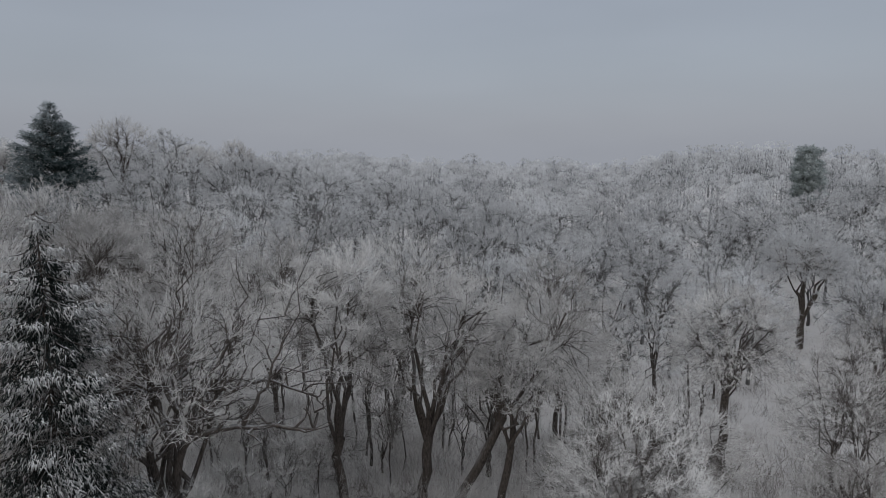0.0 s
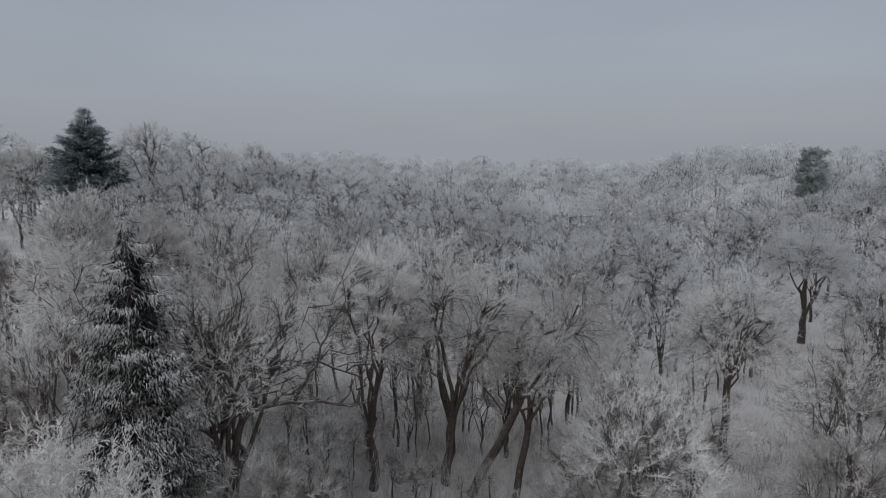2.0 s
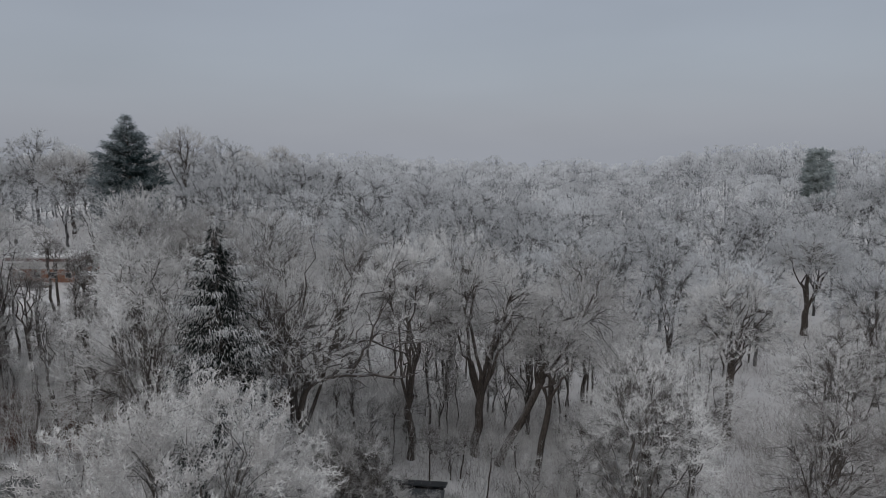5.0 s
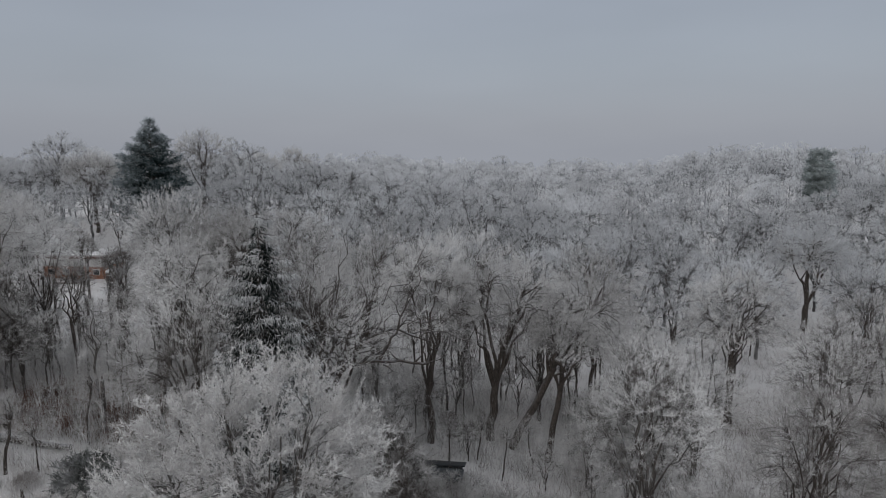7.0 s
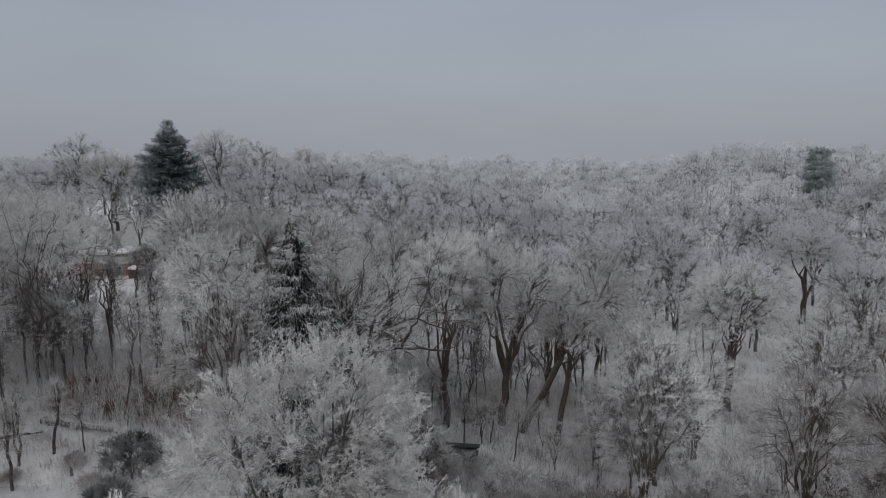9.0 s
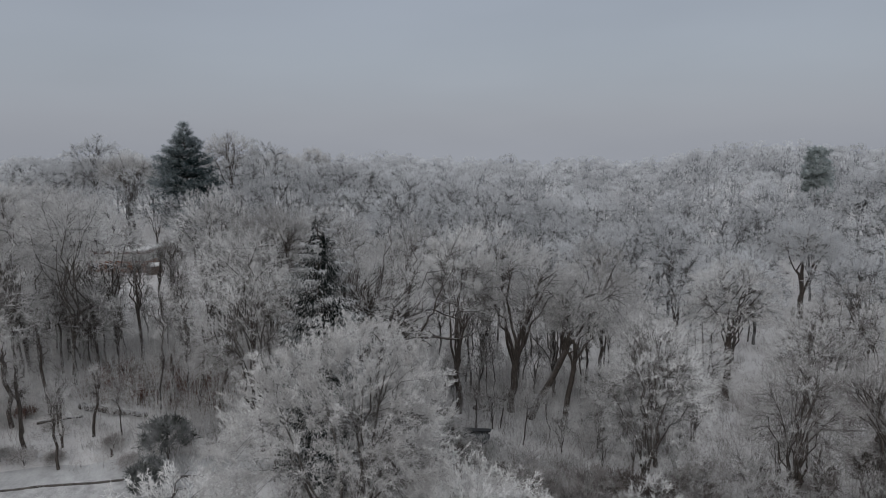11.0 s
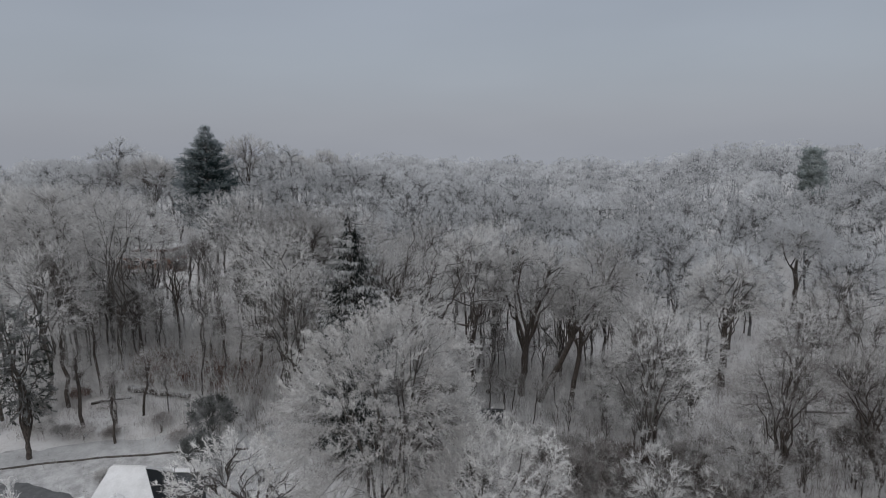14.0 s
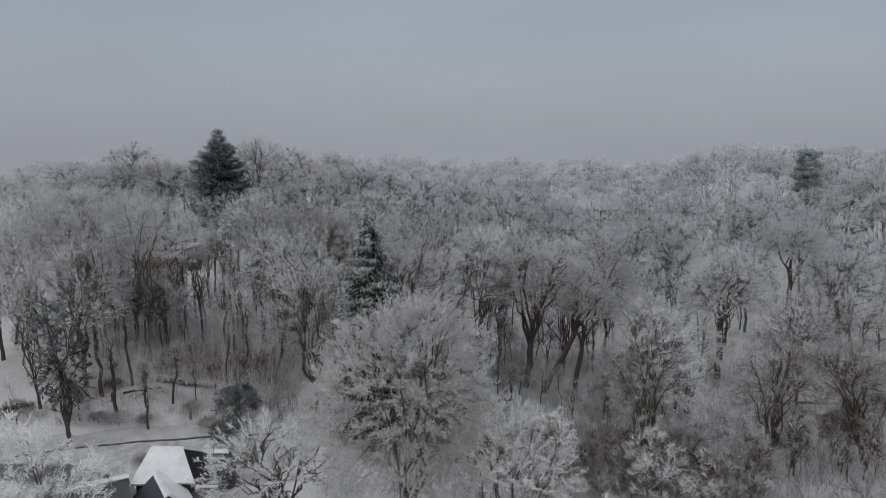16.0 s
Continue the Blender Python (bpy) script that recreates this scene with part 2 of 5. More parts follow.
class Tubes:
    """Tapered branches collected into one mesh."""

    def __init__(self):
        self.v, self.t, self.n = [], [], 0

    def add(self, pts, radii, sides):
        pts = np.asarray(pts)
        d = np.gradient(pts, axis=0)
        d /= np.linalg.norm(d, axis=1, keepdims=True) + 1e-9
        mean = d.mean(axis=0)
        ref = np.array([0.0, 0.0, 1.0]) if abs(mean[2]) < 0.8 else np.array([1.0, 0.0, 0.0])
        u = np.cross(d, ref)
        u /= np.linalg.norm(u, axis=1, keepdims=True) + 1e-9
        w = np.cross(d, u)
        a = np.linspace(0, 2 * math.pi, sides, endpoint=False)
        ring = np.cos(a)[None, :, None] * u[:, None] + np.sin(a)[None, :, None] * w[:, None]
        v = pts[:, None] + ring * np.asarray(radii)[:, None, None]
        rows, s = len(pts), sides
        i = np.arange(rows - 1)[:, None] * s + np.arange(s)[None, :]
        j = np.arange(rows - 1)[:, None] * s + (np.arange(s)[None, :] + 1) % s
        t = np.concatenate([np.stack([i, j, j + s], -1).reshape(-1, 3), np.stack([i, j + s, i + s], -1).reshape(-1, 3)])
        self.v.append(v.reshape(-1, 3))
        self.t.append(t + self.n)
        self.n += rows * s

    def add_set(self, v, t):
        self.v.append(v)
        self.t.append(t + self.n)
        self.n += len(v)

    def arrays(self):
        return np.concatenate(self.v), np.concatenate(self.t)


# ---- the lie of the land ----
def ease(v):
    v = min(1.0, max(0.0, v))
    return v * v * (3 - 2 * v)


def hump(x, y, cx, cy, sx, sy):
    return math.exp(-((x - cx) / sx) ** 2 / 2 - ((y - cy) / sy) ** 2 / 2)


def land(x, y):
    """Height of the ground: a ridge with a house on one side, a shallow valley, low wooded hills behind."""
    z = -2.5 - 5.0 * ease((x + 20) / 60) + 17 * hump(x, y, -90, 150, 55, 60)
    z += 4 * hump(x, y, -55, 52, 22, 16) - 3 * hump(x, y, -84, 104, 14, 12) + 11 * hump(x, y, 110, 190, 60, 60)
    z += (13 + 7 * ease(x / 160)) * ease((y - 110) / 230)
    if y > 120:
        way = math.degrees(math.atan2(x + 4, y + 16))
        z += ease((y - 120) / 110) * (1.8 * math.exp(-((way - 24) / 3.4) ** 2) - 4.5 * math.exp(-((way - 14.5) / 3.2) ** 2) - 2.0 * math.exp(-((way + 3) / 3) ** 2))
    z -= 0.05 * max(0.0, abs(y) - 430) + 0.02 * max(0.0, abs(x) - 330)
    z += 0.5 * noise.noise((x * 0.05, y * 0.05, 0.3)) + 0.12 * noise.noise((x * 0.4, y * 0.4, 2.0))
    return z


def build_ground():
    near = np.concatenate([[-3000, -1500, -800, -450, -300], np.arange(-220, 221, 2.5), [300, 450, 800, 1500, 3000]])
    deep = np.concatenate([[-3000, -1200, -500, -200, -100], np.arange(-60, 200, 2.5), np.arange(200, 460, 10), [520, 700, 1000, 1700, 3000]])
    nx, ny = len(near), len(deep)
    v = np.array([(x, y, land(x, y)) for y in deep for x in near])
    i = (np.arange(ny - 1)[:, None] * nx + np.arange(nx - 1)[None, :]).ravel()
    t = np.concatenate([np.stack([i, i + 1, i + nx + 1], -1), np.stack([i, i + nx + 1, i + nx], -1)])
    me = tri_mesh("ground", v, t, True)
    me.materials.append(GROUND)
    tagged(new("ground", me), "snow-covered forest floor with leaf litter and dead grass", "ground", kind="structure")


build_ground()


# ---- trees ----
def bent(p, q, start, rng, seg, crook):
    """A crooked branch from p to q that sets out along start."""
    p, q = np.asarray(p, float), np.asarray(q, float)
    length = np.linalg.norm(q - p)
    mid = p + np.asarray(start) * length * 0.5
    s = np.linspace(0, 1, seg + 1)[:, None]
    out = (1 - s) ** 2 * p + 2 * s * (1 - s) * mid + s ** 2 * q
    out[1:-1] += rng.normal(0, crook * length / seg, (seg - 1, 3))
    return out


def attach(ends, points, chunk=1500):
    """For each end the nearest of the points."""
    return np.concatenate([np.argmin(((ends[k:k + chunk, None] - points[None]) ** 2).sum(-1), axis=1) for k in range(0, len(ends), chunk)])


def unit(v):
    return v / (np.linalg.norm(v, axis=1, keepdims=True) + 1e-9)


def grow_broadleaf(seed, height, radius, trunk, base, limbs, kids, twigs, twig_len, twig_r, lean=(0.0, 0.0), crook=0.16, fork=None, sides=6, lift=0.5, drop=0.42, fill=0.25, flat=True, sprays=1, spray_len=0.6, rough=0.2, limb_r=0.44, reach=(0.6, 0.85), kid_r=0.16, jag=0.55, floor=-0.2, puff=0.0, flare=0.6):
    """Wood and twigs of a bare broadleaved tree: limbs part from the trunk, branches from the limbs,
    branchlets from the branches and twigs from the branchlets, fanning out to a lumpy dome.
    base: height of the crown's lower edge; fork: where the limbs part; puff: space between branchlets."""
    rng = np.random.default_rng(seed)
    cz = base + drop * (height - base)
    centre = np.array([lean[0] * cz, lean[1] * cz, cz])
    fork = fork or base * 0.9
    lumps = unit(rng.normal(0, 1, (14, 3)))
    up = np.array([0.0, 0.0, 1.0])

    def dome(n, low, high, floor):
        d = unit(rng.normal(0, 1, (n * 4 + 20, 3)))
        d = d[d[:, 2] > floor][:n]
        bulge = 1.0 - 0.62 * rough + rough * np.max(np.clip((d @ lumps.T - 0.72) / 0.28, 0, 1), axis=1)
        f = rng.uniform(low, high, len(d)) * bulge
        side = radius - 0.45 * twig_len
        size = np.where(d[:, 2:3] > 0, np.array([[side, side, height - cz - twig_len * 0.6]]), np.array([[side, side, cz - base]]))
        return centre + d * f[:, None] * size, d

    h = np.linspace(0, fork, 5)
    tp = np.stack([lean[0] * h + np.append(0, rng.normal(0, 0.02 * fork, 4)), lean[1] * h + np.append(0, rng.normal(0, 0.02 * fork, 4)), h], -1)
    tp = np.concatenate([[[0, 0, -0.7]], tp])
    trunk_tubes, limb_tubes, fine = Tubes(), [], Tubes()
    trunk_tubes.add(tp, trunk * np.array([1.45, 1.2, 1.04, 1.0, 0.95, 0.85]), sides + 2)
    l_end, _ = dome(limbs, 0.48, 0.72, 0.0)
    paths = []
    for k, q in enumerate(l_end):
        p = tp[-1] if k % 2 else tp[-1] + (tp[-2] - tp[-1]) * rng.uniform(0.1, 0.7)
        out = q - p
        path = bent(p, q, out / np.linalg.norm(out) * (1 - flare * 0.5) + up * flare, rng, 6, crook)
        paths.append(path)
        tube = Tubes()
        tube.add(path, trunk * limb_r * rng.uniform(0.75, 1.25) * np.linspace(1, 0.3, 7), sides)
        limb_tubes.append(tube.arrays())
    l_pts = np.concatenate([p[2:] for p in paths])
    l_dir = unit(np.concatenate([np.gradient(p, axis=0)[2:] for p in paths]))
    b_end, b_out = dome(kids, reach[0], reach[1], floor - 0.25)
    at = attach(b_end - b_out * 0.34 * radius + rng.normal(0, 0.06 * radius, b_end.shape), l_pts)
    b_pts, b_dir = [], []
    for q, i in zip(b_end, at):
        path = bent(l_pts[i], q, l_dir[i] * 0.75 + up * 0.15, rng, 4, crook * 0.8)
        fine.add(path, np.maximum(trunk * kid_r * np.linspace(1, 0.25, 5), twig_r * 0.5), 4 if sides > 5 else 3)
        b_pts.append(path[1:])
        b_dir.append(np.gradient(path, axis=0)[1:])
    b_pts, b_dir = np.concatenate(b_pts), unit(np.concatenate(b_dir))
    space = 0.72 * (puff or radius * 0.2)
    many = max(kids * 2, int((3.6 - 2.0 * floor) * radius ** 2 / space ** 2))
    ends, away = dome(many, 0.78, 1.0, floor)
    at = attach(ends - away * min(0.2 * radius, 1.6), b_pts)
    stem = b_pts[at]
    thin = np.maximum(trunk * kid_r * 0.3, twig_r * 0.5)
    knee = (stem + ends) / 2 + b_dir[at] * 0.12 * np.linalg.norm(ends - stem, axis=1, keepdims=True) + rng.normal(0, 0.08, ends.shape)
    outer = [spikes(stem, knee + (knee - stem) * 0.15, thin), spikes(knee, ends, thin * 0.75)]
    # twigs fan out from the branchlets; the rest stay inside, mostly barer and darker
    inner = int(twigs * fill)
    n = twigs - inner
    size = rng.uniform(0.5, 1.5, len(ends))
    pick = rng.choice(len(ends), n, p=size / size.sum())
    s = rng.uniform(0.15, 1.0, (n, 1)) ** 0.7
    roots = np.where(s < 0.5, stem[pick] + (knee[pick] - stem[pick]) * s * 2, knee[pick] + (ends[pick] - knee[pick]) * (s * 2 - 1))
    run = unit(ends[pick] - knee[pick])
    way = unit(run * 0.75 + away[pick] * 0.2 + up * lift * 0.7 + rng.normal(0, jag, (n, 3)))
    tips = roots + way * twig_len * rng.uniform(0.5, 1.2, (n, 1)) * (1.15 - 0.4 * s)
    thick = twig_r * rng.uniform(0.6, 1.25, n)
    make = slivers if flat else spikes
    outer.append(make(roots, tips, thick))
    for _ in range(sprays):
        b = roots + (tips - roots) * rng.uniform(0.2, 0.95, (n, 1))
        w = unit(way * 0.7 + rng.normal(0, 0.45, (n, 3)))
        outer.append(slivers(b, b + w * spray_len * rng.uniform(0.5, 1.2, (n, 1)), thick * 0.9))
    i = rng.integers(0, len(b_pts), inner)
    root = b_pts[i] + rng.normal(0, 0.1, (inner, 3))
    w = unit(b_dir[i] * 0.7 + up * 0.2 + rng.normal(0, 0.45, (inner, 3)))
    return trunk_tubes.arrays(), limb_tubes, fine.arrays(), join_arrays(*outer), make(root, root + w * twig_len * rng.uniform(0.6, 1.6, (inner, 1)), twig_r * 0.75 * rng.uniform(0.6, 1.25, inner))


def grow_canopy(seed, height, radius, clumps, twigs, twig_len, twig_r):
    """A tree of the distant canopy: stem, limbs, and a crown of heaped clumps of short frosted twigs."""
    rng = np.random.default_rng(seed)
    low = height * 0.42
    k = np.arange(clumps) + 0.5
    z = 1 - k / clumps * 1.12
    a = k * 2.39996 + rng.uniform(0, 6.28)
    flat = np.sqrt(np.clip(1 - z ** 2, 0, 1))
    out = np.stack([flat * np.cos(a), flat * np.sin(a), z], -1) + rng.normal(0, 0.12, (clumps, 3))
    size = radius * rng.uniform(0.26, 0.38, clumps)
    mid = np.array([0, 0, low]) + out * (np.array([radius, radius, height - low]) - size[:, None]) * rng.uniform(0.9, 1.06, (clumps, 1))
    wood = Tubes()
    wood.add(np.array([[0, 0, -0.6], [rng.normal(0, 0.2), 0, low * 0.5], [0, 0, low * 0.85]]), [0.34, 0.26, 0.2], 4)
    wood.add_set(*spikes(np.tile([0, 0, low * 0.8], (clumps, 1)), mid, 0.08))
    pick = rng.choice(clumps, twigs, p=size ** 2 / (size ** 2).sum())
    d = unit(rng.normal(0, 1, (twigs, 3)) + out[pick] * 0.7 + np.array([0, 0, 0.55]))
    tips = mid[pick] + d * size[pick, None] * rng.uniform(0.75, 1.12, (twigs, 1))
    way = unit(d * 0.55 + out[pick] * 0.3 + np.array([0, 0, 0.25]) + rng.normal(0, 0.4, (twigs, 3)))
    # darker twigs added low inside the crown, painting the shade under its clumps
    dim = int(twigs * 0.22)
    p = mid[rng.integers(0, clumps, dim)] * np.array([0.85, 0.85, 0.93]) + rng.normal(0, radius * 0.14, (dim, 3)) - np.array([0, 0, radius * 0.16])
    wood.add_set(*slivers(p, p + unit(p - np.array([0, 0, low * 0.6])) * twig_len * 1.5, np.full(dim, twig_r * 0.9)))
    return wood.arrays(), slivers(tips - way * twig_len * rng.uniform(0.5, 1.2, (twigs, 1)), tips, twig_r * rng.uniform(0.6, 1.3, twigs))


def join_arrays(*sets):
    v, t, n = [], [], 0
    for a, b in sets:
        v.append(a)
        t.append(b + n)
        n += len(a)
    return np.concatenate(v), np.concatenate(t)


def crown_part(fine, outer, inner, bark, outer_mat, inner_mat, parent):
    """Branchlets, outer twigs and inner twigs, one mesh in three materials; a darker inner one paints crown shade."""
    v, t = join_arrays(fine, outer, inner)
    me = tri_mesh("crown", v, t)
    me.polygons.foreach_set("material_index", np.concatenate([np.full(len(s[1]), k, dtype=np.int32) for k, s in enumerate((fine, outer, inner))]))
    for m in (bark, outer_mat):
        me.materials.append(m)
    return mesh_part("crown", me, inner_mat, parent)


def broadleaf(bark, twig_mat, label, *args, name="tree", category="tree", group="forest trees", apart=False, inner=None, grown=None, **more):
    """One tree: a trunk, its limbs (each apart where they show), and the crown of branchlets and twigs."""
    wood, limbs, fine, outer, inner_set = grown or grow_broadleaf(*args, **more)
    ob = tagged(empty(name), label, category, group)
    if apart:
        mesh_part("trunk", tri_mesh("trunk", *wood, True), bark, ob)
        for a in limbs:
            mesh_part("limb", tri_mesh("limb", *a, True), bark, ob)
    else:
        mesh_part("trunk", tri_mesh("trunk", *join_arrays(wood, *limbs), True), bark, ob)
    crown_part(fine, outer, inner_set, bark, twig_mat, inner or TWIG_BARE_SHADED, ob)
    return ob


def grow_conifer(seed, height, radius, trunk, bare, whorls, per, droop, tuft, tuft_len, tuft_r, round_top=0.0, gap=0.25, bare_low=0.55, rise=0.0, spread=0.17, taper=0.6, cap=0.74):
    """A conifer: whorls of branches that hang with needle sprays."""
    rng = np.random.default_rng(seed)
    wood, fine = Tubes(), Tubes()
    zz = np.linspace(-0.6, height, 8)
    wood.add(np.stack([rng.normal(0, 0.05, 8), rng.normal(0, 0.05, 8), zz], -1), trunk * np.linspace(1.25, 0.06, 8), 8)
    base, tip = [], []
    for k in range(whorls):
        f = k / (whorls - 1)
        z = height * (bare + (0.985 - bare) * f) + rng.normal(0, 0.3 if rise else 0.6)
        cone = min(cap, (1 - f) ** taper + 0.02) if not round_top else math.sqrt(max(0.02, 1 - (abs(f - 0.35) / 0.66) ** 2.2))
        reach = radius * cone * (1 if f > 0.12 or round_top else 0.75 + 2 * f)
        n = max(3, int(per * (0.45 + 0.55 * (1 - f))))
        spin = rng.uniform(0, 6.28)
        for j in range(n):
            a = spin + 2 * math.pi * j / n + rng.normal(0, 0.18)
            length = max(0.35, reach * rng.uniform(1 - gap * 1.6, 1.08))
            s = np.linspace(0, 1, 6)
            out = s * length
            sag = droop * rng.uniform(0.3, 1.7)
            dz = sag * length * (-s + (0.75 if rise or round_top else 0.55) * s ** 2.2) + 0.075 * (1 - abs(droop)) * out + rise * out * rng.uniform(0.4, 1.3)
            p = np.stack([out * math.cos(a), out * math.sin(a), z + dz + rng.normal(0, 0.6 * (1 - f) + 0.6 * rise if rise else 0.35 + 1.2 * (1 - f))], -1)
            fine.add(p, np.linspace(trunk * 0.16, 0.015, 6), 3)
            m = max(16, int(tuft * length / radius))
            q = rng.uniform(0.22, 1.0, m) ** 0.8
            if not rise:
                q = np.clip(rng.choice(rng.uniform(0.25, 1.0, 9), m) + rng.normal(0, 0.05, m), 0.15, 1.0)
            b = np.stack([np.interp(q, s, p[:, i]) for i in range(3)], -1)
            b = b + rng.normal(0, 0.9 * rise, (m, 3))
            side = rng.normal(0, spread, (m, 1)) * length * np.array([[-math.sin(a), math.cos(a), 0]])
            b = b + side * (0.4 + 0.6 * q[:, None])
            if not rise:
                b[:, 2] -= np.abs(rng.normal(0, 0.6, m)) * (1.25 - q)
            d = np.array([math.cos(a), math.sin(a), 0.0]) * 0.6 + rng.normal(0, 0.5, (m, 3)) + np.array([0, 0, -droop * 1.5])
            d /= np.linalg.norm(d, axis=1, keepdims=True)
            base.append(b)
            tip.append(b + d * (tuft_len * rng.uniform(0.5, 1.15, m))[:, None])
    base, tip = np.concatenate(base), np.concatenate(tip)
    thick = tuft_r * rng.uniform(0.6, 1.3, len(base))
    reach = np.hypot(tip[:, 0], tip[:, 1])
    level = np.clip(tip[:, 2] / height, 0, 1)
    # inner and low tufts drop out to the less frosted, shade-darkened needles
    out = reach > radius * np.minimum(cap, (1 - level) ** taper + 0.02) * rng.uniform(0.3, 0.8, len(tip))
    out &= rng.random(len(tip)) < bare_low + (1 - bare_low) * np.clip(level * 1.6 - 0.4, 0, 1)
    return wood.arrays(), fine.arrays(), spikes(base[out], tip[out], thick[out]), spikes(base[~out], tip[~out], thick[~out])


def conifer(needle, inside, label, *args, name="conifer", **more):
    wood, fine, outer, inner_set = grow_conifer(*args, **more)
    ob = tagged(empty(name), label, "tree", "forest conifers")
    mesh_part("trunk", tri_mesh("trunk", *wood, True), BARK, ob)
    crown_part(fine, outer, inner_set, BARK, needle, inside, ob)
    return ob


def stand(ob, x, y, spin=0.0, size=1.0, dz=0.0):
    """Set a thing on the ground."""
    ob.matrix_basis = pose(x, y, land(x, y) + dz, 0, 0, spin) @ Matrix.Diagonal((size, size, size, 1))
    return ob


def plant(ob, x, y, spin=0.0, size=1.0, tall=1.0):
    """A copy of a thing, on the ground."""
    made = copy_thing(ob, pose(x, y, land(x, y), 0, 0, spin))
    made.scale = (size, size, size * tall)
    return made


# trees that stand out
taken = []


def mark(x, y, r):
    taken.append((x, y, r))


def oak_limbs(oak, bark):
    """The old oak's upright stem and long low limbs, parts of it, each with its crooked side branches."""
    rng = np.random.default_rng(77)
    for path, r in (
            (((0, 0, 6.0), (-1.0, -0.3, 11.0), (-1.5, 0, 14.5), (-3.2, 0.5, 18.5)), 0.34),
            (((-1.5, 0, 14.3), (-0.2, -0.5, 16.5), (1.2, -0.6, 19.5)), 0.2),
            (((0.1, 0, 6.5), (0.8, -0.8, 11.5), (1.5, -1.0, 13.2), (5.0, -0.6, 13.9), (9.2, 0.4, 13.2)), 0.34),
            (((1.5, -1.0, 13.0), (3.6, -0.4, 15.8), (6.2, 0.4, 16.6), (9.4, 0.8, 15.2)), 0.22),
            (((1.0, -0.8, 12.0), (2.4, 0.8, 16.5), (4.6, 1.6, 20.0)), 0.22),
            (((-1.0, -0.3, 11.0), (-3.6, -1.2, 13.0), (-6.4, -2.0, 15.6)), 0.2),
            (((5.0, -0.6, 13.9), (6.6, -0.2, 16.4), (7.4, 0.2, 19.0)), 0.15)):
        path = np.array(path, float)
        s = np.linspace(0, len(path) - 1, 3 * len(path))
        main = np.stack([np.interp(s, np.arange(len(path)), path[:, i]) for i in range(3)], -1)
        main[1:-1] = (main[:-2] + 2 * main[1:-1] + main[2:]) / 4 + rng.normal(0, 0.1, (len(main) - 2, 3))
        tube = Tubes()
        tube.add(main, r * np.linspace(1, 0.32, len(main)), 8)
        for k in range(len(main) // 3, len(main)):
            for _ in range(2):
                d = unit((main[k] - main[k - 1])[None])[0] * 0.6 + rng.normal(0, 0.55, 3) + np.array([0, 0, 0.5])
                q = main[k] + d * rng.uniform(1.2, 3.4)
                side = bent(main[k], q, d * 0.6 + rng.normal(0, 0.2, 3), rng, 5, 0.3)
                tube.add(side, r * 0.3 * np.linspace(1, 0.25, 6), 5)
                for j in (2, 3, 4):
                    e = d + rng.normal(0, 0.6, 3)
                    tube.add(bent(side[j], side[j] + e * rng.uniform(0.6, 1.4), e * 0.6, rng, 3, 0.25), r * 0.1 * np.linspace(1, 0.3, 4), 3)
        mesh_part("limb", tri_mesh("limb", *tube.arrays(), True), bark, oak, "long crooked dark limb")


